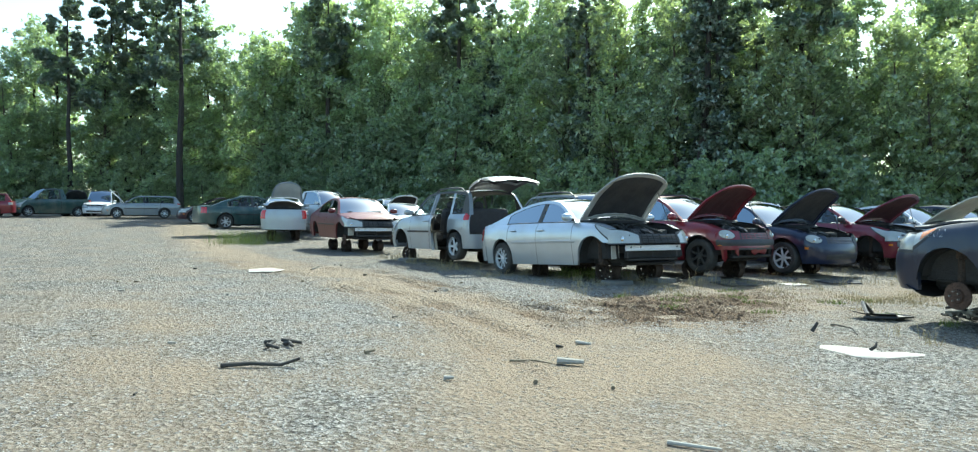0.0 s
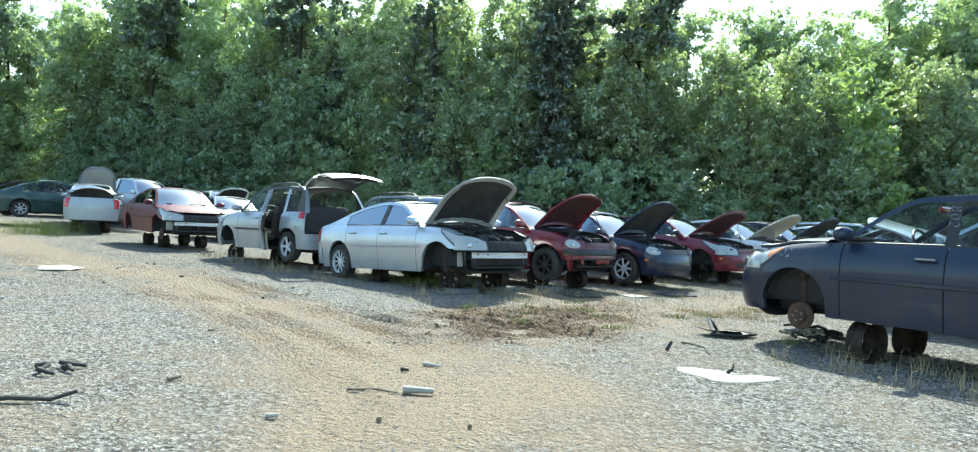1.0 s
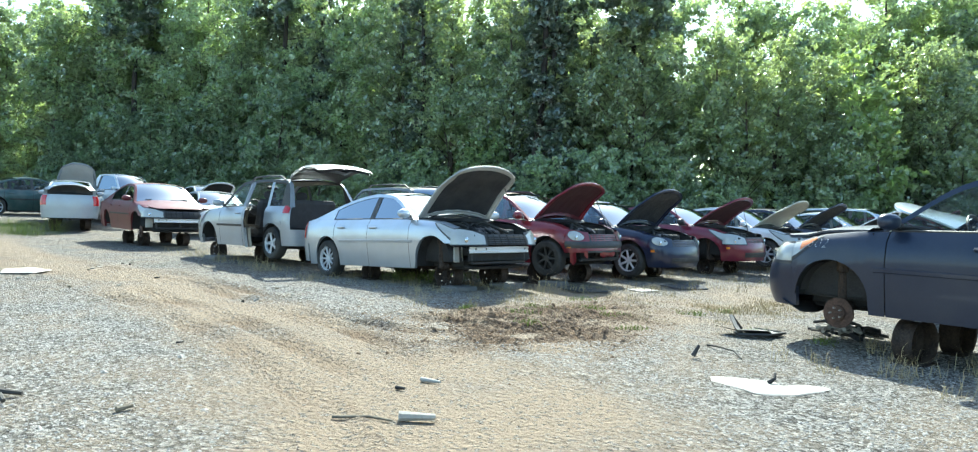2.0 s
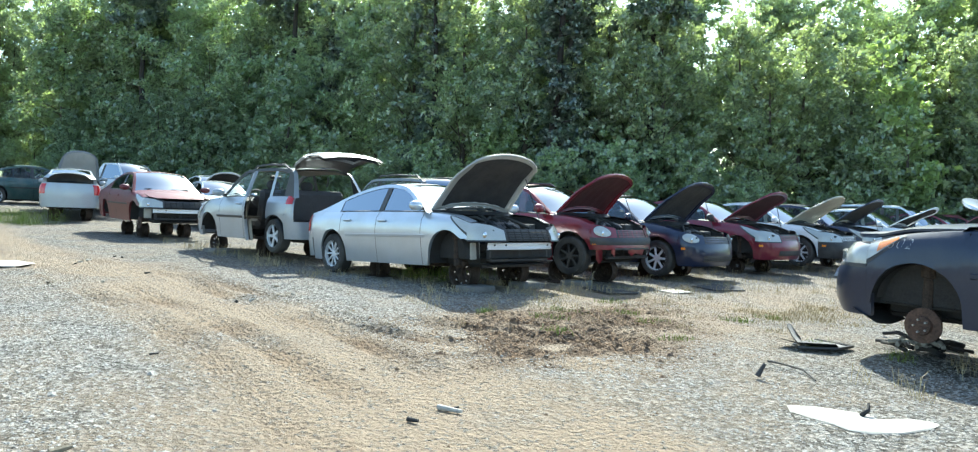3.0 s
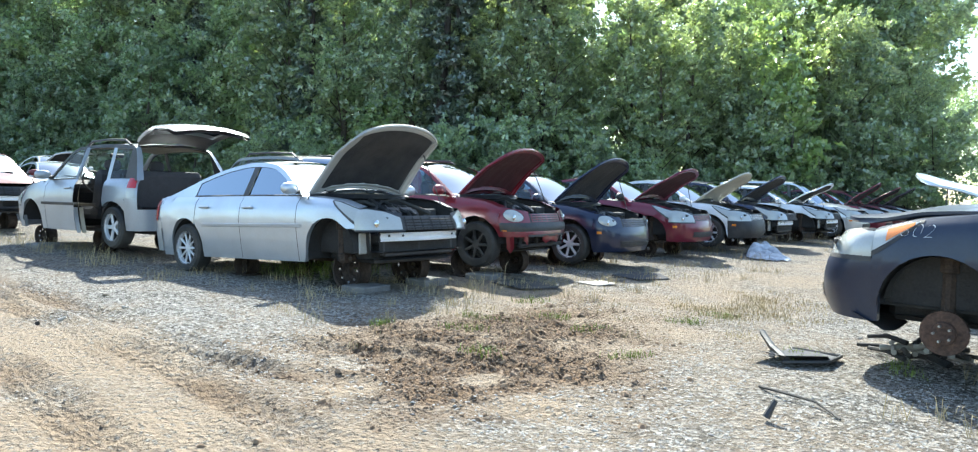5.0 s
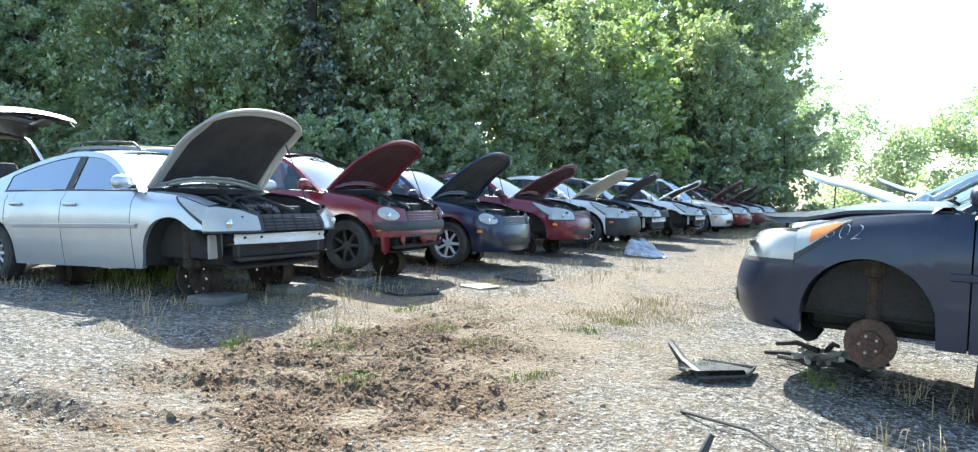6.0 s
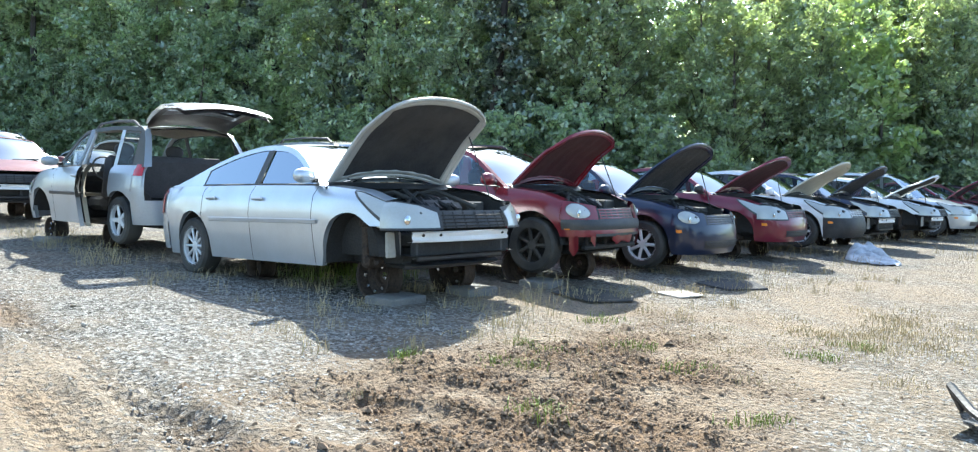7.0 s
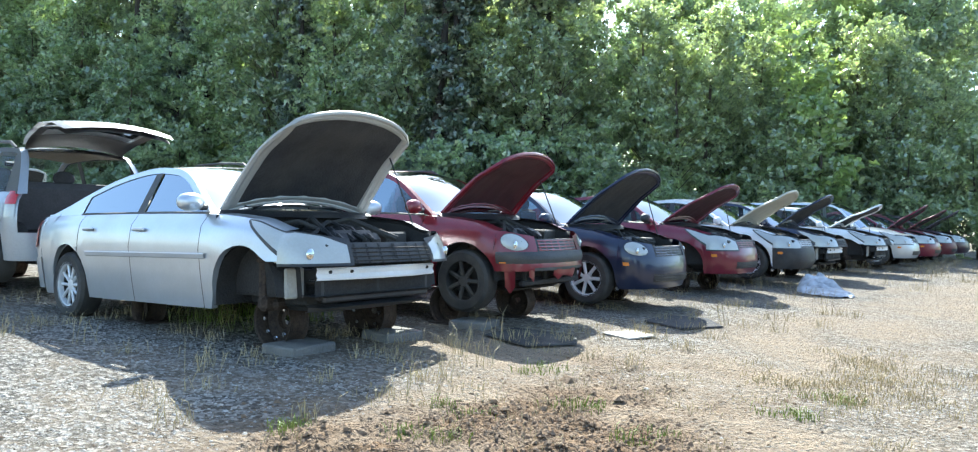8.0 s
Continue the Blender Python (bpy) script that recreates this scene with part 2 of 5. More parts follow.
# ---- mesh helpers ----
class Geo:
    def __init__(self):
        self.v, self.f = [], []

    def grid(self, rows, close=False):
        base, w = len(self.v), len(rows[0])
        for r in rows:
            self.v.extend(tuple(p) for p in r)
        for i in range(len(rows) - 1):
            for j in range(w if close else w - 1):
                k = (j + 1) % w
                self.f.append((base + i * w + j, base + i * w + k, base + (i + 1) * w + k, base + (i + 1) * w + j))
        return self

    def face(self, pts):
        b = len(self.v)
        self.v.extend(tuple(p) for p in pts)
        self.f.append(tuple(range(b, b + len(pts))))
        return self

    def box(self, c, s, bev=0.01, m=None):
        c, h = Vector(c), Vector(s) / 2
        bev = min(bev, min(h) * 0.9)
        base, ids, own = len(self.v), {}, []
        for sx in (-1, 1):
            for sy in (-1, 1):
                for sz in (-1, 1):
                    sg = (sx, sy, sz)
                    for a in range(3):
                        p = [sg[k] * (h[k] - (0 if k == a else bev)) for k in range(3)]
                        ids[(sg, a)] = len(own)
                        own.append(Vector(p))
        fs = []
        for a in range(3):
            b, d = (a + 1) % 3, (a + 2) % 3
            for s1 in (-1, 1):
                q = []
                for sb, sd in ((-1, -1), (1, -1), (1, 1), (-1, 1)):
                    sg = [0, 0, 0]
                    sg[a], sg[b], sg[d] = s1, sb, sd
                    q.append(ids[(tuple(sg), a)])
                fs.append(q)
            for sb in (-1, 1):
                for sd in (-1, 1):
                    lo, hi = [0, 0, 0], [0, 0, 0]
                    lo[a], lo[b], lo[d] = -1, sb, sd
                    hi[a], hi[b], hi[d] = 1, sb, sd
                    lo, hi = tuple(lo), tuple(hi)
                    fs.append([ids[(lo, b)], ids[(hi, b)], ids[(hi, d)], ids[(lo, d)]])
        for sx in (-1, 1):
            for sy in (-1, 1):
                for sz in (-1, 1):
                    fs.append([ids[((sx, sy, sz), a)] for a in range(3)])
        for q in fs:
            n = (own[q[1]] - own[q[0]]).cross(own[q[2]] - own[q[0]])
            if n.dot(sum((own[i] for i in q), Vector()) / len(q)) < 0:
                q.reverse()
            self.f.append(tuple(base + i for i in q))
        for p in own:
            self.v.append(tuple((m @ p if m else p) + c))
        return self

    def blob(self, c, r, m=None, n=10, k=14, power=0.85):
        """A rounded body with half-sizes r."""
        rows = []
        for i in range(n + 1):
            a = math.pi * i / n
            row = []
            for j in range(k):
                b = 2 * math.pi * j / k
                q = (math.sin(a) ** power * math.copysign(abs(math.cos(b)) ** power, math.cos(b)), math.sin(a) ** power * math.copysign(abs(math.sin(b)) ** power, math.sin(b)), math.copysign(abs(math.cos(a)) ** power, math.cos(a)))
                p = Vector((q[0] * r[0], q[1] * r[1], q[2] * r[2]))
                row.append(Vector(c) + (m @ p if m else p))
            rows.append(row)
        return self.grid(rows, close=True)

    def lathe(self, prof, c, axis="y", n=20, cap=False):
        rows = []
        for r, h in prof:
            row = []
            for i in range(n):
                a = 2 * math.pi * i / n
                p = {"y": (r * math.cos(a), h, r * math.sin(a)), "z": (r * math.cos(a), r * math.sin(a), h), "x": (h, r * math.cos(a), r * math.sin(a))}[axis]
                row.append((p[0] + c[0], p[1] + c[1], p[2] + c[2]))
            rows.append(row)
        self.grid(rows, close=True)
        if cap:
            self.face(rows[0])
            self.face(rows[-1])
        return self

    def tube(self, pts, r, n=6, taper=1.0):
        pts = [Vector(p) for p in pts]
        rows = []
        for i, p in enumerate(pts):
            d = (pts[min(i + 1, len(pts) - 1)] - pts[max(i - 1, 0)]).normalized()
            u = d.cross(Vector((0.3, 0.2, 1) if abs(d.z) < 0.9 else (1, 0.1, 0))).normalized()
            w = d.cross(u)
            rr = r * (1 + (taper - 1) * i / max(1, len(pts) - 1))
            rows.append([p + (u * math.cos(2 * math.pi * k / n) + w * math.sin(2 * math.pi * k / n)) * rr for k in range(n)])
        self.grid(rows, close=True)
        self.face(rows[0])
        self.face(rows[-1])
        return self

    def mesh(self, name, angle=35):
        me = bpy.data.meshes.new(name)
        me.from_pydata(self.v, [], self.f)
        me.update()
        me.polygons.foreach_set("use_smooth", [True] * len(me.polygons))
        me.set_sharp_from_angle(angle=radians(angle))
        return me


def part(name, g, material, parent=None, label="", angle=35):
    me = g.mesh(name, angle) if isinstance(g, Geo) else g
    if material:
        me.materials.clear()
        me.materials.append(M[material])
    ob = new(name, me)
    ob.parent = parent
    return tagged(ob, label)


def curve(pts):
    """A smooth function through the points (x, z), x rising."""
    xs, zs = [p[0] for p in pts], [p[1] for p in pts]
    n = len(xs)
    d = [(zs[i + 1] - zs[i]) / (xs[i + 1] - xs[i]) for i in range(n - 1)]
    t = [d[0]] + [0 if d[i - 1] * d[i] <= 0 else 2 * d[i - 1] * d[i] / (d[i - 1] + d[i]) for i in range(1, n - 1)] + [d[-1]]

    def f(x):
        if x <= xs[0]:
            return zs[0]
        if x >= xs[-1]:
            return zs[-1]
        i = max(k for k in range(n - 1) if xs[k] <= x)
        h = xs[i + 1] - xs[i]
        u = (x - xs[i]) / h
        return (2 * u**3 - 3 * u**2 + 1) * zs[i] + (u**3 - 2 * u**2 + u) * h * t[i] + (3 * u**2 - 2 * u**3) * zs[i + 1] + (u**3 - u**2) * h * t[i + 1]

    return f


def span(a, b, n):
    return [a + (b - a) * i / (n - 1) for i in range(n)]


# ---- cars ----
def make_wheel(parent, c, r, s, spokes=7, bare=False, lean=0.0, rim="alloy"):
    """A wheel with tyre and spoked rim at hub c; s is the side (+1 left). bare: a rusty brake disc and hub alone."""
    if bare:
        hub = part("brake_disc", Geo().lathe([(0.0, s * 0.03), (0.07, s * 0.03), (0.075, s * 0.0), (0.14, s * 0.0), (0.14, -s * 0.025), (0.0, -s * 0.025)], c, "y", 22), "rust", parent, "rusty brake disc on a bare hub")
        g = Geo()
        for k in range(5):
            a = k * 2 * math.pi / 5
            p = (c[0] + 0.05 * math.cos(a), c[1], c[2] + 0.05 * math.sin(a))
            g.lathe([(0.008, s * 0.02), (0.008, s * 0.06), (0.0, s * 0.06)], p, "y", 6)
        part("wheel_stud", g, "steel", hub)
        return hub
    w = 0.1
    prof = [(r * 0.64, w), (r * 0.9, w * 1.05), (r * 0.98, w * 0.8), (r, w * 0.35), (r, -w * 0.35), (r * 0.98, -w * 0.8), (r * 0.9, -w * 1.05), (r * 0.64, -w)]
    hub = new("wheel")
    hub.empty_display_size = 0.1
    hub.parent = parent
    hub.location = c
    hub.rotation_euler = (0, 0, radians(lean))
    part("tyre", Geo().lathe(prof, (0, 0, 0), "y", 28), "rubber", hub, "dusty black tyre")
    part("rim_barrel", Geo().lathe([(r * 0.63, s * w * 0.75), (r * 0.58, -s * w * 0.5), (r * 0.1, -s * w * 0.5)], (0, 0, 0), "y", 24), "under", hub)
    g = Geo().lathe([(r * 0.68, s * w * 0.9), (r * 0.68, s * w * 1.02), (r * 0.62, s * w * 0.9), (r * 0.60, s * w * 0.5)], (0, 0, 0), "y", 28)
    g.lathe([(0.0, s * w * 0.78), (r * 0.17, s * w * 0.72), (r * 0.2, s * w * 0.3)], (0, 0, 0), "y", 14)
    for k in range(spokes):
        a = 2 * math.pi * k / spokes
        g.box((0.4 * r * math.cos(a), s * w * 0.62, 0.4 * r * math.sin(a)), (r * 0.48, w * 0.3, r * (0.9 / spokes)), 0.01, Matrix.Rotation(-a, 3, "Y"))
    part("rim", g, rim, hub, "dusty wheel rim")
    return hub


def make_stand(x, y, z, size, turn, holes=False):
    """A stand of an upright bare steel wheel on a ground plate, with a plate welded on top."""
    top = tagged(new("wheel_stand"), "rusty steel wheel welded upright as a car stand", "stand", "car stands")
    top.matrix_world = pose(x, y, z, 0, 0, turn)
    r = size / 2
    part("rim", Geo().lathe([(r, -0.09), (r * 0.93, -0.08), (r * 0.86, -0.03), (r * 0.86, 0.05), (r * 0.93, 0.08), (r, 0.09)], (0, 0, r), "y", 24), "darkrust", top)
    g = Geo().lathe([(r * 0.86, 0.02), (r * 0.6, 0.05), (r * 0.35, 0.03), (r * 0.3, 0.06), (0.03, 0.06)], (0, 0, r), "y", 24)
    part("wheel_disc", g, "darkrust", top)
    for k in range(8 if holes else 0):
        a = 2 * math.pi * k / 8
        part("disc_hole", Geo().lathe([(0.02, -0.047), (0.016, -0.054), (0.0, -0.054)], (r * 0.62 * math.cos(a), 0, r + r * 0.62 * math.sin(a)), "y", 8), "chrome", top)
    part("foot_plate", Geo().box((0, 0, 0.012), (0.34, 0.26, 0.024), 0.006), "darkrust", top)
    return top


SIDES = {}


def car(name, label, m, paint, wb=2.65, fo=0.88, ro=1.0, W=0.87, H=1.42, r=0.31, kind="sedan", hood=None, hood_in="liner", hood_rim=None, bumper=True, wheels="....", spokes=7,
        trunk=None, rack=False, category="car", door=None, gate=None, belt=0.93, engine=True, closed_hood=True, group="", lamp="slant", mark=False, band=False, rim="alloy", no_glass=False, seat="seat", sill=0.21, nose=0.71, hood_taper=0.11, cowl=0.42, torn=False):
    """One car: x forward from the rear axle, y to its left, z up from where its tyres would stand.
    wheels: rear right, rear left, front right, front left: o a wheel, d a bare brake disc, . nothing."""
    car_ob = tagged(new(name), label, category, group)
    car_ob.matrix_world = m
    tall = kind in ("wagon", "hatch", "suv")
    xc, wtop = wb - cowl, wb - 0.76 - cowl
    rtop, rbot = (-ro + 0.42, -ro + 0.10) if tall else (0.70, -0.62)
    if kind == "pickup":
        rtop, rbot = wb - 2.15, wb - 2.35
    xf, xr = wb + min(0.39, fo * 0.5), -ro + 0.32
    tail = belt + (0.03 if not tall else 0.0)
    shoulder = curve([(-ro, tail - (0.15 if not tall else 0.04)), (xr, tail - (0.02 if not tall else -0.01)), (0.6, belt + 0.005), (xc, belt - 0.02), (wb + 0.1, belt - 0.07), (xf, nose + 0.5 * (belt - 0.07 - nose)), (wb + fo, nose)])
    R = r * 1.17
    za = r + 0.02

    def bottom(x):
        z = sill + 0.02 * max(0, x - wb - 0.3)
        for a in (0, wb):
            if abs(x - a) < R:
                z = max(z, za + math.sqrt(R * R - (x - a) ** 2))
        if not bumper and x > wb + 0.12:
            z = max(z, nose - 0.13)
        return z

    plan = curve([(-ro, 0.86), (xr, 0.955), (0.3, 1.0), (wb - 0.5, 1.0), (wb + 0.15, 0.98), (xf, 0.935), (wb + fo, 0.80)])

    def side(x, z):
        t = min(1, max(0, (z - sill) / (shoulder(x) - sill)))
        sec = 0.935 + 0.065 * math.sin(math.pi * min(1, t * 1.35 + 0.05) / 2) - 0.055 * max(0, t - 0.62) ** 2 / 0.144 + 0.010 * math.exp(-((t - 0.60) / 0.05) ** 2) - 0.045 * max(0, (t - 0.86) / 0.14) ** 2
        return W * plan(x) * sec

    def stations(x0, x1):
        xs = set(span(x0, x1, max(4, int(abs(x1 - x0) / 0.09) + 2)))
        for a in (0, wb):
            for k in range(15):
                q = a - R * math.cos(math.pi * k / 14)
                if x0 < q < x1:
                    xs.add(q)
        return sorted(xs)

    def panel(x0, x1, s, inset=0.0, lo=None, hi=None, nz=9, flange=True, lip=0.035):
        g, rows = Geo(), []
        for x in stations(x0, x1):
            a, b = (lo(x) if lo else bottom(x)), (hi(x) if hi else shoulder(x))
            row = [(x, s * (side(x, z) - inset), z) for z in span(a, b, nz)]
            if flange:
                row.insert(0, (x, s * (side(x, a) - inset - 0.05), a + 0.004))
                row.append((x, s * (side(x, b) - inset - lip), b + 0.006 + 0.1 * (lip - 0.035)))
            rows.append(row)
        return g.grid(rows)

    xB, xdf, xdr = wb * 0.43, wb - 0.50, 0.24
    if kind == "coupe":
        xB, xdr = wb * 0.25, wb * 0.25
    if kind == "pickup":
        xB = xdr = wb - 1.95
    for s in (1, -1):
        part("front_fender", panel(xdf + 0.009, xf, s, lip=0.11), paint, car_ob)
        d = part("front_door", panel(xB + 0.009, xdf, s), paint, car_ob)
        hz = belt - 0.13
        part("door_handle", Geo().box((xB + 0.16, s * (side(xB + 0.16, hz) + 0.016), hz), (0.19, 0.03, 0.035), 0.012), paint, d)
        if kind not in ("coupe", "pickup"):
            g = panel(xdr, xB, s)
            if door == s:
                hinge = Vector((xB, s * W * 0.97, 0))
                rot = Matrix.Translation(hinge) @ Matrix.Rotation(radians(26) * -s, 4, "Z") @ Matrix.Translation(-hinge)
                inner = panel(xdr, xB, s, 0.07)
                top = Geo().tube([(xB - 0.02, s * W * 0.93, belt), (xB - 0.05, s * W * 0.76, H - 0.12), (xdr + 0.12, s * W * 0.76, H - 0.13), (xdr + 0.02, s * W * 0.93, belt)], 0.024, 6)
                for q, mt, nm in ((inner, "tan", "door_card"), (top, paint, "window_frame")):
                    q.v = [tuple(rot @ Vector(v)) for v in q.v]
                    part(nm, q, mt, car_ob)
                g.v = [tuple(rot @ Vector(v)) for v in g.v]
                part("rear_door", g, paint, car_ob, "rear door standing open")
            else:
                d = part("rear_door", g, paint, car_ob)
                part("door_handle", Geo().box((xdr + 0.2, s * (side(xdr + 0.2, hz + 0.01) + 0.016), hz + 0.01), (0.19, 0.03, 0.035), 0.012), paint, d)
        part("quarter_panel", panel(xr, xdr - 0.012, s), paint, car_ob)
        if kind != "pickup":
            zr = sill + 0.40
            xa, xz = R + 0.03, wb - R - 0.05
            part("rub_strip", Geo().grid([[(x, s * (side(x, zr + dz) + o), zr + dz) for dz, o in ((-0.022, 0.001), (-0.016, 0.010), (0.016, 0.010), (0.022, 0.001))] for x in span(xa, xz, 14)]), paint if paint in ("silver", "white", "blue") else "plastic", car_ob)
        mx = xdf - 0.06
        my = side(mx, belt) - 0.01
        g = Geo().blob((mx + 0.02, s * (my + 0.14), belt + 0.07), (0.07, 0.115, 0.07), Matrix.Rotation(radians(-12 * s), 3, "Z"))
        mir = part("mirror", g, paint if paint not in ("crimson",) else "plastic", car_ob)
        part("mirror_arm", Geo().box((mx, s * (my + 0.03), belt + 0.035), (0.09, 0.08, 0.05), 0.015), "plastic", mir)

    # underbody, wheel wells, floor, firewall
    g = Geo()
    for s in (1, -1):
        g.grid([[(x, s * (side(x, z) - 0.045), z) for z in span(bottom(x) + 0.01, shoulder(x) - 0.03, 4)] for x in stations(xr, xB * 0.98 if door else wb - 0.4)] if door != s else
               [[(x, s * (side(x, z) - 0.045), z) for z in span(bottom(x) + 0.01, bottom(x) + 0.06, 2)] for x in stations(xr, wb - 0.4)])
        for a in (0, wb):
            arc = [(a - R * math.cos(math.pi * k / 14), za + R * math.sin(math.pi * k / 14)) for k in range(15)]
            g.grid([[(x, s * (W * 0.93), z), (x, s * (W - 0.33), z)] for x, z in arc])
            g.face([(x, s * (W - 0.33), z) for x, z in arc])
    g.grid([[(x, s, sill + 0.03) for s in (-W * 0.93, -W + 0.33)] for x in (R, wb - R)]).grid([[(x, s, sill + 0.03) for s in (W - 0.33, W * 0.93)] for x in (R, wb - R)])
    g.grid([[(x, y, sill + 0.03 + (0.1 if x < -0.3 else 0)) for y in (-W + 0.33, W - 0.33)] for x in (-ro + 0.2, -0.35, 0.3, wb - 0.3, wb + fo - 0.2)])
    g.grid([[(wb - 0.36, y, z) for y in span(-W * 0.93, W * 0.93, 3)] for z in (sill + 0.03, belt - 0.03)])
    for a in (0, wb):
        g.box((a, 0, (sill + za) / 2 + 0.05), (2 * R + 0.04, 2 * (W - 0.36), za - sill + 0.12), 0.05)
    part("underbody", g, "under", car_ob)
    g = Geo().box((wb * 0.5, 0, sill - 0.01), (wb * 0.9, 0.12, 0.09), 0.03)
    g.box((0, 0, r - 0.04), (0.12, W * 1.5, 0.1), 0.03).box((wb, 0, r - 0.06), (0.16, W * 1.4, 0.09), 0.03)
    for a in (0, wb):
        for s in (1, -1):
            g.lathe([(0.045, 0), (0.045, 0.3), (0.065, 0.31), (0.065, 0.42)], (a - 0.02, s * (W - 0.25), r - 0.05), "z", 10)
            g.box((a, s * (W - 0.27), r - 0.05), (0.1, 0.16, 0.12), 0.03)
    part("suspension", g, "darkrust", car_ob)

    # wheels
    for k, (a, s) in enumerate(((0, -1), (0, 1), (wb, -1), (wb, 1))):
        c = wheels[k]
        if c == "o":
            make_wheel(car_ob, (a, s * (W - 0.12), r), r, s, spokes, rim=rim)
        elif c == "d":
            make_wheel(car_ob, (a - 0.02, s * (W - 0.17), r - 0.12), r, s, bare=True)

    # greenhouse
    zt = curve([(rbot - 0.02, belt + (0.03 if not tall else 0.0)), (rtop, H - 0.035), ((rtop + wtop) / 2, H), (wtop, H - 0.03), (xc + 0.02, belt + 0.02)])

    def gy(x, z):
        b = shoulder(x)
        return side(min(max(x, -0.2), xdf), b) * 0.985 - max(0, z - b) / (H - belt) * W * (0.26 if not tall else 0.17)

    def rail(x):
        return max(zt(x) - 0.05, shoulder(x) + 0.002)

    def top_row(x, us, bow):
        yr = gy(x, rail(x))
        return [(x + bow * (1 - u * u), u * yr, zt(x) - 0.05 * u * u) for u in us]

    def bow(x):
        if x > wtop:
            return 0.04 + 0.12 * (x - wtop) / (xc - wtop)
        if x < rtop:
            return -(0.03 + 0.07 * (rtop - x) / (rtop - rbot))
        return 0.04 * (x - rtop) / (wtop - rtop) - 0.03 * (wtop - x) / (wtop - rtop)

    us = span(-1, 1, 13)
    roof_xs = span(rtop, wtop, 9)
    part("roof", Geo().grid([top_row(x, us, bow(x)) for x in roof_xs]), paint, car_ob)
    part("headliner", Geo().grid([[(p[0], p[1] * 0.96, p[2] - 0.035) for p in top_row(x, us, bow(x))] for x in roof_xs]), "tan", car_ob)
    ws = span(wtop, xc, 9)
    if not no_glass:
        w = part("windscreen", Geo().grid([top_row(x, span(-0.93, 0.93, 13), bow(x)) for x in ws]), "shield", car_ob)
        w.visible_shadow = False
        part("wiper", Geo().tube([(xc + 0.08, -0.55, belt + 0.045), (xc - 0.0, -0.1, belt + 0.065)], 0.011, 5).tube([(xc + 0.13, 0.05, belt + 0.045), (xc + 0.04, 0.5, belt + 0.065)], 0.011, 5), "plastic", w)
        if gate is None:
            bs = span(rbot, rtop, 7)
            part("rear_window", Geo().grid([top_row(x, span(-0.9, 0.9, 11), bow(x)) for x in bs]), "glass", car_ob).visible_shadow = False
    for s in (1, -1):
        g = Geo()
        g.grid([[(x + bow(x) * (1 - u * u), s * u * gy(x, rail(x)), zt(x) - 0.05 * u * u - dz) for u, dz in ((0.92, 0.02), (0.92, 0), (0.97, 0), (1.0, 0.005), (1.0, 0.03))] for x in ws])
        part("front_pillar", g, paint, car_ob)
        if kind != "pickup":
            g = Geo().grid([[(x + bow(x) * (1 - u * u), s * u * gy(x, rail(x)), zt(x) - 0.05 * u * u) for u in (0.88, 0.94, 1.0)] for x in span(rbot, rtop, 7)])
            part("rear_pillar", g, paint, car_ob)
    xq = rtop - 0.60 if not tall else rtop + 0.02
    if kind == "pickup":
        xq = xB + 0.05
    for s in (1, -1):
        def hi(x):
            return max(rail(x) - 0.04, shoulder(x) + 0.01)
        fr = Geo()
        xs = sorted(set(span(rbot + 0.02, xc - 0.01, 34)))
        fr.grid([[(x, s * gy(x, z), z) for z in span(hi(x), rail(x) + 0.012, 3)] for x in xs])
        fr.grid([[(x, s * gy(x, z), z) for z in span(shoulder(x), hi(x), 4)] for x in span(xB - 0.045, xB + 0.045, 3)])
        fr.grid([[(x, s * gy(x, z), z) for z in span(shoulder(x), hi(x), 5)] for x in span(rbot + 0.02, xq, 7)])
        part("window_frame", fr, paint if kind != "suv" else "plastic", car_ob)
        g = Geo()
        for x in (xB,):
            g.grid([[(x + dx, s * (gy(x, z) + 0.004), z) for dx in (-0.05, 0.05)] for z in span(shoulder(x), hi(x), 4)])
        part("pillar_trim", g, "plastic", car_ob)
        spans_ = [(xB + 0.045, xc - 0.06, "front_side_window")]
        if door != s:
            spans_.append((xq, xB - 0.045, "rear_side_window"))
        if door == s:
            spans_.append((xq + 0.03, xdr - 0.06, "quarter_window"))
            part("rear_side_pillar", Geo().grid([[(x, s * (gy(x, z) + 0.002), z) for z in span(shoulder(x), hi(x), 5)] for x in span(xdr - 0.07, xdr + 0.02, 3)]), paint, car_ob)
        for x0, x1, nm in spans_:
            if no_glass:
                continue
            part(nm, Geo().grid([[(x, s * (gy(x, z) - 0.008), z) for z in span(shoulder(x), hi(x), 5)] for x in span(x0, x1, 10)]), "glass", car_ob).visible_shadow = False
        part("window_seal", Geo().grid([[(x, s * (gy(x, shoulder(x) + dz) + o), shoulder(x) + dz) for dz, o in ((-0.004, 0.006), (0.014, 0.010), (0.02, 0.0))] for x in span(xq if door != s else xB, xdf, 16)]), "plastic", car_ob)
    if rack:
        for s in (1, -1):
            a, b = rtop + 0.12, wtop - 0.12
            y = s * gy(1, rail(1)) * 0.93
            pts = [(a, y, H - 0.06), (a + 0.14, y, H + 0.012), ((a + b) / 2, y, H + 0.032), (b - 0.14, y, H + 0.012), (b, y, H - 0.06)]
            part("roof_rail", Geo().tube(pts, 0.02, 6), "plastic", car_ob)

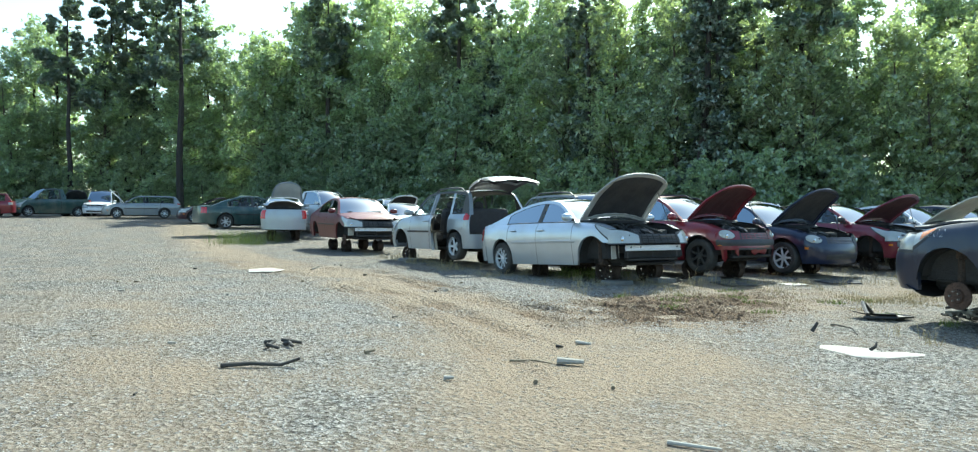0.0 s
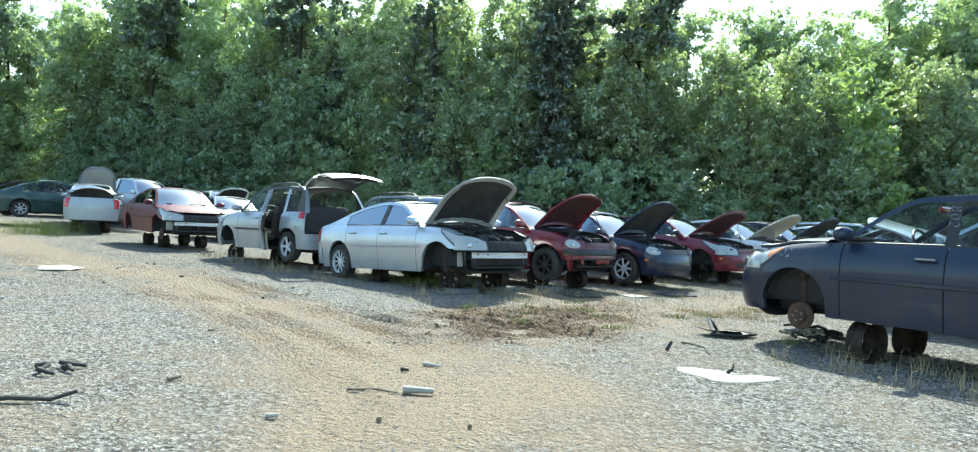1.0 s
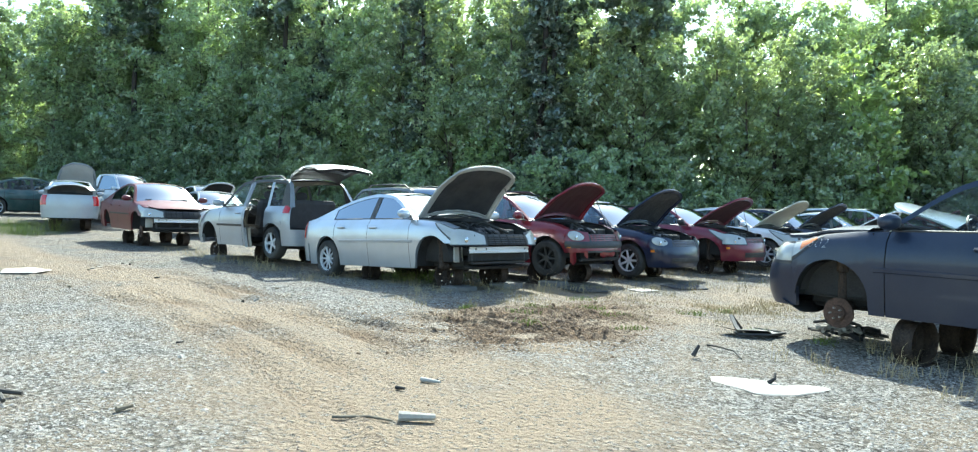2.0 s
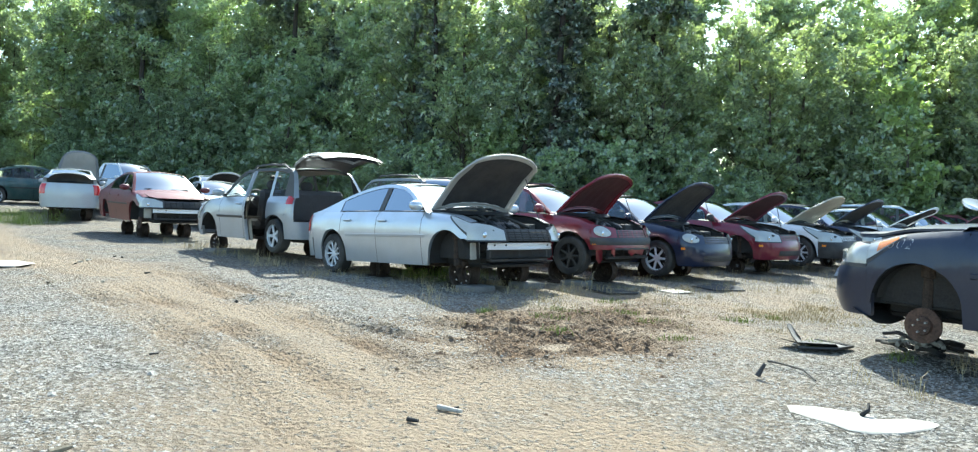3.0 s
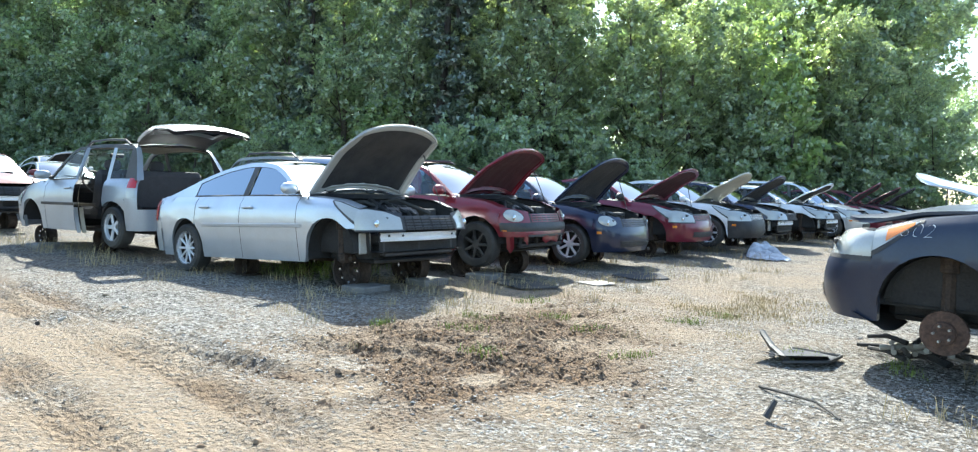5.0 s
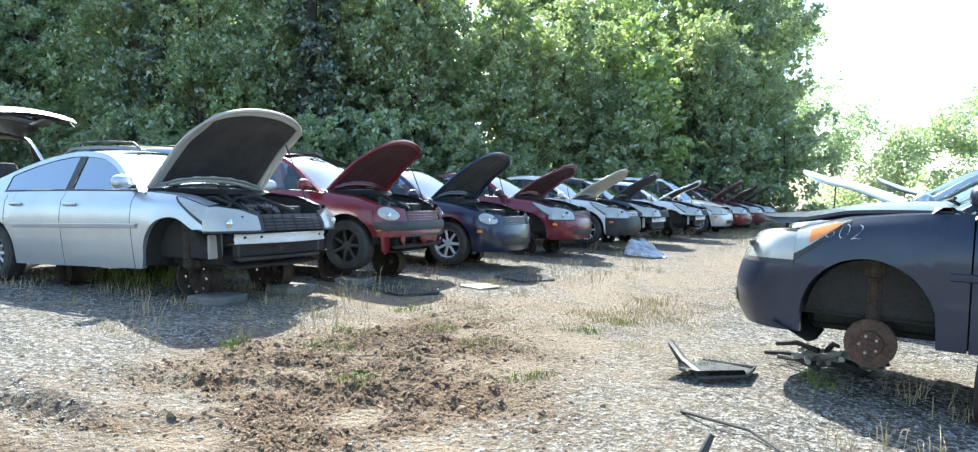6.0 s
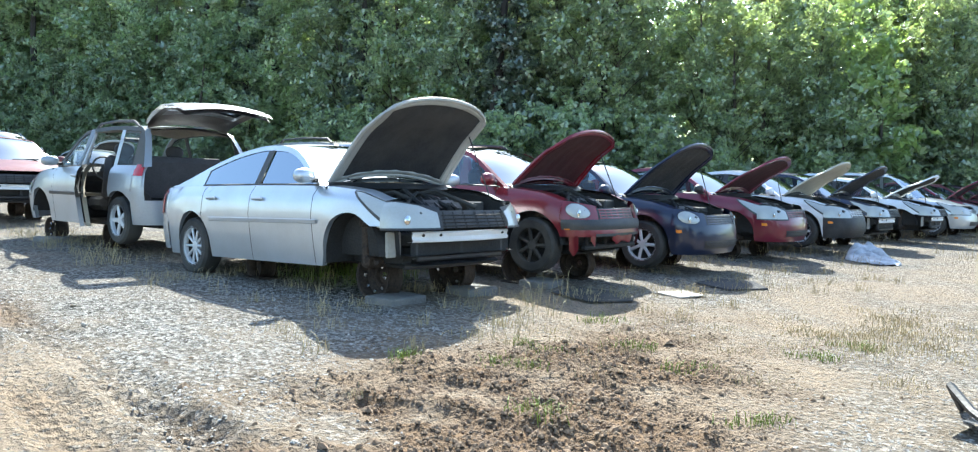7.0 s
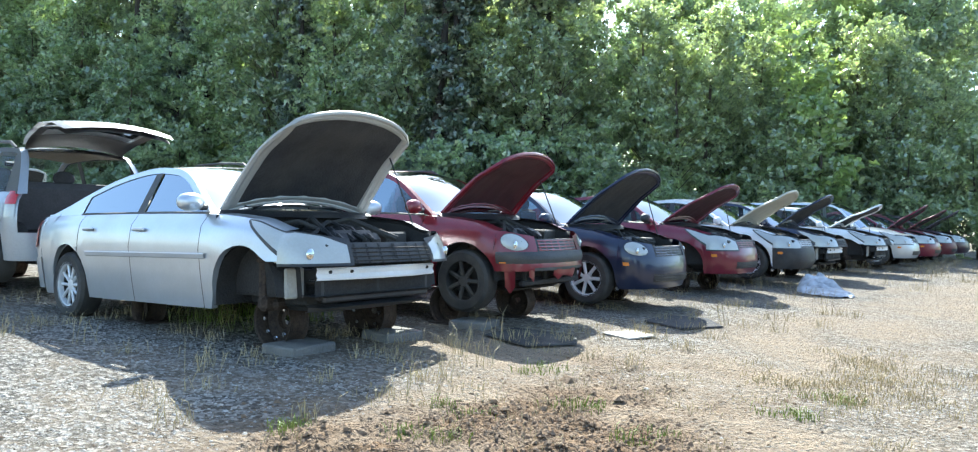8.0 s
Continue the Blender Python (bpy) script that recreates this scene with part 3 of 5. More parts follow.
    # interior
    for s in (1, -1):
        g = Geo().box((wb * 0.5, s * 0.36, sill + 0.28), (0.5, 0.48, 0.22), 0.07)
        g.box((wb * 0.5 - 0.29, s * 0.36, sill + 0.62), (0.15, 0.48, 0.62), 0.06, Matrix.Rotation(radians(-12), 3, "Y"))
        g.blob((wb * 0.5 - 0.37, s * 0.36, sill + 1.0), (0.06, 0.13, 0.09))
        part("front_seat", g, seat, car_ob)
    if kind != "pickup":
        g = Geo().box((0.42, 0, sill + 0.3), (0.5, 1.3, 0.22), 0.07).box((0.14, 0, sill + 0.62), (0.16, 1.3, 0.6), 0.06, Matrix.Rotation(radians(-15), 3, "Y"))
        part("rear_seat", g, seat, car_ob)
    g = Geo().box((xc - 0.28, 0, belt - 0.1), (0.5, W * 1.72, 0.2), 0.07)
    part("dashboard", g, "plastic", car_ob)
    sw = Geo()
    c = Vector((xc - 0.62, 0.36, belt - 0.02))
    ring = [c + Matrix.Rotation(radians(25), 3, "Y") @ Vector((0, 0.18 * math.cos(a), 0.18 * math.sin(a))) for a in span(0, 2 * math.pi, 21)]
    sw.tube(ring, 0.014, 6).box(c, (0.05, 0.14, 0.11), 0.03).tube([c, c + Vector((0.3, 0, -0.06))], 0.03, 6)
    part("steering_wheel", sw, "plastic", car_ob)
    part("rear_view_mirror", Geo().box((wtop + 0.12, 0, H - 0.16), (0.04, 0.24, 0.065), 0.02), "redlamp" if mark else "plastic", car_ob)

    # front end
    Lf = wb + fo - xf

    def front(th, z, k=1.0, off=0.0):
        zz = min(z, shoulder(xf) - 0.005)
        y0 = side(xf, zz) + off
        e = 0.88
        up = max(0, (z - nose + 0.30) / 0.33)
        dn = max(0, (0.38 - z) / 0.2)
        L = (Lf + off) * (1 - 0.30 * up**1.7 - 0.20 * dn**2) * k
        return (xf + L * abs(math.cos(th)) ** e, y0 * math.copysign(abs(math.sin(th)) ** e, th), z)

    def htop(th):
        return nose + (shoulder(xf) - nose) * abs(math.sin(th)) ** 1.5

    hp = math.pi / 2
    ths = span(-hp, hp, 33)
    if bumper:
        low = nose - 0.30 if torn else sill
        g = Geo().grid([[front(t, z, off=-0.06 if i == 0 else 0) for i, z in enumerate([low + 0.01] + span(low, nose - 0.12, 9))] for t in ths])
        bmp = part("front_bumper", g, paint if bumper is True else bumper, car_ob, "torn front bumper hanging in shreds" if torn else "")
        if torn:
            for t0, t1, z0 in ((-1.30, -1.05, sill + 0.02), (-0.75, -0.62, sill + 0.12), (-0.2, 0.35, sill + 0.13), (0.9, 1.2, sill + 0.06)):
                part("bumper_shred", Geo().grid([[front(t, z, off=-0.03 * (low - z) / 0.2 + 0.012 * math.sin(20 * t + 9 * z)) for z in span(z0 + 0.03 * math.sin(23 * t), low + 0.01, 5)] for t in span(t0, t1, 6)]), paint, bmp)
            g = Geo().box((xf + 0.18, 0, sill + 0.08), (0.06, 1.15, 0.05), 0.012)
            for y in (-0.5, -0.1, 0.3, 0.55):
                g.box((xf + 0.17, y, sill + 0.2), (0.05, 0.05, 0.3), 0.012)
            part("radiator_support", g.box((xf + 0.06, 0, sill + 0.22), (0.05, 1.05, 0.3), 0.01), "under", car_ob)
        if band:
            part("bumper_band", Geo().grid([[front(t, z, off=0.012 if 0 < i < 4 else 0.0) for i, z in enumerate(span(nose - 0.23, nose - 0.115, 5))] for t in span(-1.5, 1.5, 25)]), "plastic", bmp, "bare black bumper band")
        part("bumper_grille", Geo().grid([[front(t, z, off=0.004) for z in span((low if torn else sill + 0.08), (low + 0.03 if torn else sill + 0.18), 4)] for t in span(-0.62, 0.62, 11)]), "plastic", bmp)
        g = Geo()
        for k in range(0 if torn else 3):
            g.grid([[front(t, sill + 0.10 + k * 0.03 + dz, off=0.016 - 0.4 * abs(dz)) for dz in (-0.006, 0, 0.006)] for t in span(-0.6, 0.6, 9)])
        if not torn:
            part("grille_bar", g, "plastic", bmp)
    else:
        xb = wb + fo - 0.16
        g = Geo().grid([[(xb + o - 0.10 * (y / 0.62) ** 2, y, z) for z, o in ((0.44, -0.05), (0.44, 0.03), (0.455, 0.04), (0.485, 0.025), (0.515, 0.04), (0.53, 0.03), (0.53, -0.05))] for y in span(-0.62, 0.62, 15)])
        bar = part("bumper_beam", g, "aluminium", car_ob, "bare bright metal bumper beam")
        for y in (-0.52, -0.35, 0.5):
            part("bolt_hole", Geo().lathe([(0.014, 0), (0.012, 0.012), (0, 0.012)], (xb + 0.03 - 0.10 * (y / 0.62) ** 2, y, 0.5), "x", 10), "under", bar)
        g = Geo().box((xb - 0.09, 0, 0.30), (0.05, 1.1, 0.05), 0.012).box((xb - 0.13, 0, 0.63), (0.06, 1.25, 0.05), 0.012)
        for y in span(-0.55, 0.55, 3):
            g.box((xb - 0.11, y, 0.46), (0.05, 0.05, 0.34), 0.012)
        for s in (-1, 1):
            g.box((xb - 0.30, s * 0.55, 0.46), (0.42, 0.07, 0.11), 0.015)
        part("radiator_support", g, "plastic", car_ob)
        part("radiator", Geo().box((xb - 0.20, 0, 0.47), (0.05, 1.0, 0.28), 0.01), "under", car_ob)
        for s in (-1, 1):
            part("side_bracket", Geo().box((xb - 0.24, s * 0.68, 0.42), (0.03, 0.17, 0.22), 0.012).tube([(xb - 0.3, s * 0.8, 0.58), (xb - 0.1, s * 0.72, 0.56), (xb - 0.02, s * 0.55, 0.57)], 0.015, 6), "card", car_ob, "pale plastic bracket left behind the missing bumper")
        part("air_dam", Geo().grid([[(xb - 0.05 - 0.12 * (y / 0.66) ** 2 - o, y, z) for z, o in ((0.20, 0.10), (0.21, 0.04), (0.24, 0.03), (0.26, 0.07))] for y in span(-0.60, 0.60, 11)]), "plastic", car_ob)
    lo_l = nose - (0.15 if lamp == "slant" else 0.125)
    for s in (1, -1):
        a0, a1 = 0.50, 1.565
        if lamp == "oval":
            part("nose_panel", Geo().grid([[front(s * t, z, off=0.001) for z in span(lo_l, htop(t), 5)] for t in span(a0, a1, 12)]), paint, car_ob)
            tc, zc = 1.02, (lo_l + htop(1.02)) / 2 + 0.005

            def disc(grow, out):
                rows = []
                for q in (0.001, 0.4, 0.7, 0.9, 1.0):
                    rows.append([front(s * (tc + 0.34 * grow * q * math.cos(a)), zc + 0.075 * grow * q * math.sin(a) + 0.02 * q * math.cos(a), off=out + 0.016 * (1 - q * q)) for a in span(0, 2 * math.pi, 19)])
                return Geo().grid(rows)
            hl = part("headlamp", disc(1.0, 0.008), "lens", car_ob, "clouded oval headlamp")
            part("lamp_seal", disc(1.12, -0.001), "plastic", hl)
        else:
            g = Geo().grid([[front(s * t, z, off=0.012 - 0.02 * abs(v - 0.5)) for v in (0, 0.15, 0.4, 0.7, 0.9, 1) for z in (lo_l + 0.005 + (htop(t) - 0.012 - lo_l) * v * (0.55 + 0.45 * min(1, (t - a0 + 0.25) / 0.5)),)] for t in span(a0, a1, 12)])
            hl = part("headlamp", g, "lens", car_ob, "clouded clear headlamp")
            part("lamp_seal", Geo().grid([[front(s * t, z, off=0.003) for z in span(lo_l - 0.014, htop(t) + 0.002, 4)] for t in span(a0 - 0.04, a1, 12)]), "plastic", hl)
            back_x = xf - (0.33 if lamp != "amber" else 0.27)

            def wing(x, f0, f1):
                w = max(0, (x - back_x) / (xf - back_x)) ** 0.8
                return span(shoulder(x) - 0.012 - 0.13 * w * f0, shoulder(x) - 0.012 - 0.13 * w * f1, 4)
            part("lamp_wing", Geo().grid([[(x, s * (side(x, z) + 0.006), z) for z in wing(x, 1, 0)] for x in span(back_x, xf + 0.01, 7)]), "lens", hl)
            part("wing_seal", Geo().grid([[(x, s * (side(x, z) + 0.003), z) for z in span(shoulder(x) - 0.02 - 0.15 * max(0, (x - back_x + 0.02) / (xf - back_x)) ** 0.8, shoulder(x) - 0.004, 4)] for x in span(back_x - 0.02, xf + 0.01, 7)]), "plastic", hl)
            if lamp == "amber":
                part("turn_signal", Geo().grid([[(x, s * (side(x, z) + 0.011), z) for z in wing(x, 0.85, 0.05)] for x in span(back_x + 0.03, xf - 0.08, 6)]), "amber", hl, "amber turn signal")
        bulb = front(s * 0.95, lo_l + 0.07, off=0.018)
        part("lamp_bowl", Geo().lathe([(0.04, -0.006), (0.028, 0.003), (0, 0.006)], bulb, "x", 12), "chrome", hl)
        if bumper and lamp != "amber":
            part("side_marker", Geo().grid([[front(s * t, z, off=0.006) for z in span(lo_l - 0.10, lo_l - 0.06, 3)] for t in span(1.25, 1.42, 3)]), "amber", car_ob)
    gr = Geo().grid([[front(t, z, 0.97) for z in span(lo_l, nose, 4)] for t in span(-0.5, 0.5, 11)])
    part("grille", gr, "plastic", car_ob)
    g = Geo()
    for k in range(4):
        g.grid([[front(t, lo_l + 0.02 + 0.03 * k + dz, 1.0 - 2 * abs(dz)) for dz in (-0.006, 0, 0.006)] for t in span(-0.45, 0.45, 9)])
    for t in span(-0.42, 0.42, 7):
        g.grid([[front(t + dt, z, 0.995) for dt in (-0.012, 0.012)] for z in (lo_l, nose - 0.01)])
    part("grille_bar", g, "under" if not bumper else paint, car_ob)

    # engine bay
    def xn(u):
        return front(math.asin(max(-1, min(1, u))) if abs(u) < 1 else math.copysign(hp, u), nose - 0.02)[0] - 0.02
    if hood is not None or not closed_hood:
        g = Geo()
        g.grid([[(x, y, sill + 0.12) for y in (-W * 0.75, W * 0.75)] for x in (xc, xf + 0.2)])
        for s in (1, -1):
            g.grid([[(x, s * (side(x, shoulder(x)) - 0.03), shoulder(x)), (x, s * (W - 0.2), shoulder(x) - 0.03), (x, s * (W - 0.24), sill + 0.1)] for x in span(xc, xf + 0.05, 9)])
        g.grid([[(xn(0) - 0.14, y, z) for y in (-0.62, 0.62)] for z in (sill + 0.1, nose - 0.05)])
        part("engine_bay", g, "under", car_ob)
        rnd = random.Random(len(label))
        g = Geo().box((wb - 0.02, 0.05, nose - 0.1), (0.5, 0.62, 0.34), 0.05).box((wb - 0.02, 0.05, nose + 0.06), (0.42, 0.46, 0.07), 0.03)
        for k in range(4):
            g.tube([(wb - 0.15, -0.12 + 0.11 * k, nose + 0.06), (wb + 0.1, -0.12 + 0.11 * k, nose + 0.1), (wb + 0.26, -0.12 + 0.11 * k, nose)], 0.025, 6)
        part("engine", g, "plastic", car_ob)
        part("battery", Geo().box((wb + 0.12, 0.52, nose - 0.02), (0.2, 0.24, 0.2), 0.015), "plastic", car_ob)
        part("washer_tank", Geo().box((wb + 0.2, -0.55, nose - 0.02), (0.2, 0.2, 0.16), 0.05), "card", car_ob)
        g = Geo()
        for k in range(6):
            y0, y1 = rnd.uniform(-0.6, 0.6), rnd.uniform(-0.6, 0.6)
            g.tube([(wb - 0.3, y0, nose + 0.12), (wb - 0.05, (y0 + y1) / 2, nose + rnd.uniform(0.12, 0.2)), (wb + 0.3, y1, nose + 0.02)], rnd.uniform(0.012, 0.03), 6)
        part("hose", g, "rubber", car_ob)
        part("lock_panel", Geo().box((xn(0) - 0.09, 0, nose - 0.03), (0.1, 1.22, 0.05), 0.015), "plastic", car_ob)
        part("cowl", Geo().grid([[(xc + 0.02 + dx + 0.13 * (1 - (y / W) ** 2), y * 0.9, belt - 0.01 + dz) for dx, dz in ((-0.03, 0.03), (0.06, 0.02), (0.12, -0.03))] for y in span(-W, W, 11)]), "plastic", car_ob)

    def hood_pt(v, u, dz=0.0):
        x1 = xn(u)
        x0 = xc + 0.02 + 0.10 * (1 - u * u)
        x = x0 + v * (x1 - x0)
        y = u * (side(min(x, xf), shoulder(min(x, xf))) - 0.035) * (1 if x < xf else 1 - 0.10 * ((x - xf) / Lf) ** 2) * (0.97 - hood_taper * v)
        return (x, y, shoulder(x) + 0.012 + 0.055 * (1 - abs(u) ** 2.5) * (1 - 0.4 * v) + dz)
    hu, hv = span(-1, 1, 17), span(0, 1, 13)
    if hood is not None or closed_hood:
        hin = Vector((xc + 0.03, 0, belt + 0.0))
        turn = Matrix.Translation(hin) @ Matrix.Rotation(radians(-(hood or 0)), 4, "Y") @ Matrix.Translation(-hin)
        outer = [[turn @ Vector(hood_pt(v, u)) for u in hu] for v in hv]
        lid = part("hood", Geo().grid(outer), paint, car_ob, ("hood propped wide open" if hood > 10 else "hood left ajar") if hood else "")
        if hood:
            rim = hood_rim or paint
            g = Geo()
            loop = [(0, u) for u in hu] + [(v, 1) for v in hv[1:]] + [(1, u) for u in reversed(hu[:-1])] + [(v, -1) for v in reversed(hv[1:-1])]

            def inw(v, u, a):
                return (0.5 + (v - 0.5) * (1 - a), u * (1 - a))
            prof = [(0, 0), (0.0, -0.02), (0.03, -0.034), (0.06, -0.034), (0.075, -0.026), (0.10, -0.034), (0.15, -0.034), (0.17, -0.02)]
            g.grid([[turn @ Vector(hood_pt(*inw(v, u, a), dz)) for v, u in loop] for a, dz in prof], close=True)
            part("hood_frame", g, rim, lid)
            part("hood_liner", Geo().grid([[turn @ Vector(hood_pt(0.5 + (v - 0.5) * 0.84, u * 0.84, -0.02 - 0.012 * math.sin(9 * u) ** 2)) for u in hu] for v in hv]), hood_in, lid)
            a = turn @ Vector(hood_pt(0.7, 0.85, -0.03))
            if hood > 10:
                part("prop_rod", Geo().tube([(wb + 0.25, W - 0.18, nose + 0.06), a], 0.007, 5), "plastic", lid)

    # rear end
    Lr = xr + ro

    def back(th, z, off=0.0):
        y0 = side(xr, min(z, shoulder(xr) - 0.005)) + off
        up = max(0, (z - 0.6) / 0.4)
        return (xr - (Lr + off) * (1 - 0.12 * up**2) * abs(math.cos(th)) ** 0.6, y0 * math.copysign(abs(math.sin(th)) ** 0.6, th), z)
    g = Geo().grid([[back(t, z, -0.05 if i == 0 else 0.012) for i, z in enumerate([sill + 0.06] + span(sill + 0.05, 0.56, 8))] for t in ths])
    part("rear_bumper", g, paint, car_ob)
    ztop = shoulder(xr) - 0.005 if not tall else shoulder(xr)
    if gate is None:
        part("tail_panel", Geo().grid([[back(t, z) for z in span(0.555, ztop, 6)] for t in ths]), paint, car_ob)
    else:
        for s in (1, -1):
            part("tail_panel", Geo().grid([[back(s * t, z) for z in span(0.555, ztop, 6)] for t in span(1.05, hp, 8)]), paint, car_ob)
    for s in (1, -1):
        z0, z1 = (0.66, ztop - 0.03) if not tall else (0.72, belt + 0.02)
        lampg = part("tail_lamp", Geo().grid([[back(s * t, z, 0.01) for z in span(z0, z1, 5)] for t in span(1.12 if gate else 0.75, 1.5, 8)]), "lens" if tall else "redlamp", car_ob, "tail lamp with red lens")
        if tall:
            part("red_lens", Geo().grid([[back(s * t, z, 0.016) for z in span(z0 + 0.14, z1, 3)] for t in span(1.1 if gate else 0.75, 1.51, 8)]), "redlamp", lampg)
    if gate is not None:
        hin = Vector((rtop, 0, H - 0.05))
        turn = Matrix.Translation(hin) @ Matrix.Rotation(radians(gate), 4, "Y") @ Matrix.Translation(-hin)
        yw = gy(rtop, H - 0.05)
        prof = [(rtop - 0.02, H - 0.035, 0.94), (rtop - 0.10, H - 0.09, 0.98), (rtop - 0.22, H - 0.24, 1.03), (rbot - 0.06, belt + 0.06, 1.08), (-ro + 0.02, belt - 0.08, 1.10), (-ro - 0.02, belt - 0.22, 1.08), (-ro - 0.0, 0.60, 1.0)]
        rows = [[turn @ Vector((x - 0.07 * (1 - u * u), u * yw * k, z)) for u in us] for x, z, k in prof]
        inn = [[turn @ Vector((x + 0.05 - 0.07 * (1 - u * u), u * yw * k * 0.96, z)) for u in us] for x, z, k in prof]

        def frame_of(rr):
            return Geo().grid([r_[:2] for r_ in rr]).grid([r_[-2:] for r_ in rr]).grid(rr[:3]).grid(rr[3:])
        tg = part("tailgate", frame_of(rows), paint, car_ob, "tailgate lifted wide open")
        part("tailgate_glass", Geo().grid([r_[1:-1] for r_ in rows[2:4]]), "glass", tg).visible_shadow = False
        part("tailgate_trim", frame_of(inn), "plastic", tg)
    if not tall and kind != "pickup":
        def deck(v, u):
            x0 = rbot + 0.03 - 0.07 * (1 - u * u)
            x1 = back(math.asin(max(-1, min(1, u * 0.98))), ztop)[0]
            x = x0 + (x1 - x0) * v
            return (x, u * (side(max(x, xr), shoulder(max(x, xr))) - 0.01) * (1 if x > xr else 1 - 0.06 * ((xr - x) / Lr) ** 2), shoulder(x) + 0.01 + 0.04 * (1 - u * u))
        rows = [[Vector(deck(v, u)) for u in hu] for v in span(0, 1, 7)]
        if trunk:
            rows.append([Vector((p[0] + 0.01, p[1] * 0.8, p[2] - 0.22)) for p in rows[-1]])
            hin = Vector((rbot, 0, belt))
            turn = Matrix.Translation(hin) @ Matrix.Rotation(radians(trunk), 4, "Y") @ Matrix.Translation(-hin)
            rows = [[turn @ p for p in r_] for r_ in rows]
            tl = part("trunk_lid", Geo().grid(rows), paint, car_ob, "trunk lid standing open")
            part("trunk_lining", Geo().grid([[p + turn.to_3x3() @ Vector((0.03, 0, -0.03)) for p in r_[1:-1]] for r_ in rows]), "plastic", tl)
        else:
            part("trunk_lid", Geo().grid(rows), paint, car_ob)
    if kind == "pickup":
        x0, x1 = -ro + 0.1, wb - 2.2
        g = Geo()
        for s in (1, -1):
            g.grid([[(x, s * y, z) for y, z in ((W * 0.93, belt - 0.02), (W * 0.93, belt + 0.03), (W * 0.84, belt + 0.03), (W * 0.84, 0.55))] for x in (x0, x1)])
        g.grid([[(x, y, 0.56) for y in (-W * 0.85, W * 0.85)] for x in (x0, x1)])
        g.grid([[(x1 + 0.05, y, z) for y in (-W * 0.85, W * 0.85)] for z in (0.5, H - 0.4)])
        part("cargo_bed", g, paint, car_ob)
    SIDES[car_ob.name] = (side, gy)
    return car_ob


# ---- ground ----
def wave(x, y, s, k=0):
    return noise.noise((x * s + 17.3 * k, y * s - 9.1 * k, 3.7 * k))


def track_mix(x, y):
    """How far a place lies on the dirt track (1) or the loose gravel (0)."""
    # the track runs past the noses, widens at the mouth of the aisle and turns off beside the camera's way
    c = curve_mid(x)
    w = 0.95 if x < 3 else 0.95 + 0.12 * (x - 3)
    a = 1.25 * math.exp(-((abs(y - c) / w) ** 3)) * (1 if x < 6.5 else math.exp(-((x - 6.5) / 2.0) ** 2))
    b = 1.15 * math.exp(-(((x - 3.4) / 1.5) ** 2 + ((y - 0.1) / 2.6) ** 2))
    e = 0.8 * math.exp(-(((y + 6.6) / 0.8) ** 2)) * math.exp(-((x - 4) / 5.0) ** 2)
    f = 0.75 * math.exp(-((x - 3.0) / 1.6) ** 2) * (1 if y > 1 else math.exp(-((y - 1) / 1.5) ** 2))
    g = 0.9 * math.exp(-(((x - 1.6) / 1.6) ** 2 + ((y - 1.9) / 1.2) ** 2))
    return min(1, max(0, max(a, b, e, f, g) * (1.0 + 0.8 * wave(x, y, 0.9)) + 0.35 * wave(x, y, 0.4, 2) + 0.3 * wave(x, y, 2.7, 8) - 0.08))


curve_mid = curve([(-12, -4.4), (-4.4, -3.7), (-2.3, -3.2), (0.4, -3.1), (2.5, -3.0), (4.3, -3.05), (5.6, -3.25), (7.5, -3.9), (9.5, -4.9)])
# wheel ruts: (side shift from the track's middle, from x, to x), and straight ones into the churned patch
RUTS = ((-0.72, -9, 6.8), (-0.22, -9, 5.2), (0.55, -9, 4.8), (0.95, -4, 3.4))
BRANCH = ((-1.98, 0.30, 1.9, 5.0), (-1.25, 0.42, 2.2, 4.8), (-0.35, 1.10, 2.3, 3.9))


def ruts_at(x, y):
    """The wheel ruts at a place: strength, and where across and along them it lies."""
    found = []
    near = [(y - curve_mid(x) - c, x0, x1) for c, x0, x1 in RUTS]
    near += [(y - (c0 + sl * (x - 3)), x0, x1) for c0, sl, x0, x1 in BRANCH]
    for d, x0, x1 in near:
        if x0 < x < x1 and abs(d) < 0.34:
            e = math.exp(-((d / 0.14) ** 4)) * min(1, (x - x0) * 2, (x1 - x) * 2) * min(1, max(0, 0.55 + 1.6 * wave(x, y, 0.6, 12)))
            berm = math.exp(-(((abs(d) - 0.2) / 0.05) ** 2)) * min(1, max(0, 0.5 + 1.2 * wave(x, y, 1.1, 15)))
            found.append((e, x, d, berm))
    return found


BARE = ((3.72, -1.85, 0.28), (4.66, -1.31, 0.34), (4.09, -1.09, 0.2), (2.35, 0.75, 0.3), (1.3, 1.75, 0.45))


def bare_mix(x, y):
    """Trodden pale spots in the churned patch."""
    return max(math.exp(-(((x - a) ** 2 + (y - b) ** 2) / (q * (1 + 0.6 * wave(x, y, 2.6, 21))) ** 2) ** 2) for a, b, q in BARE)


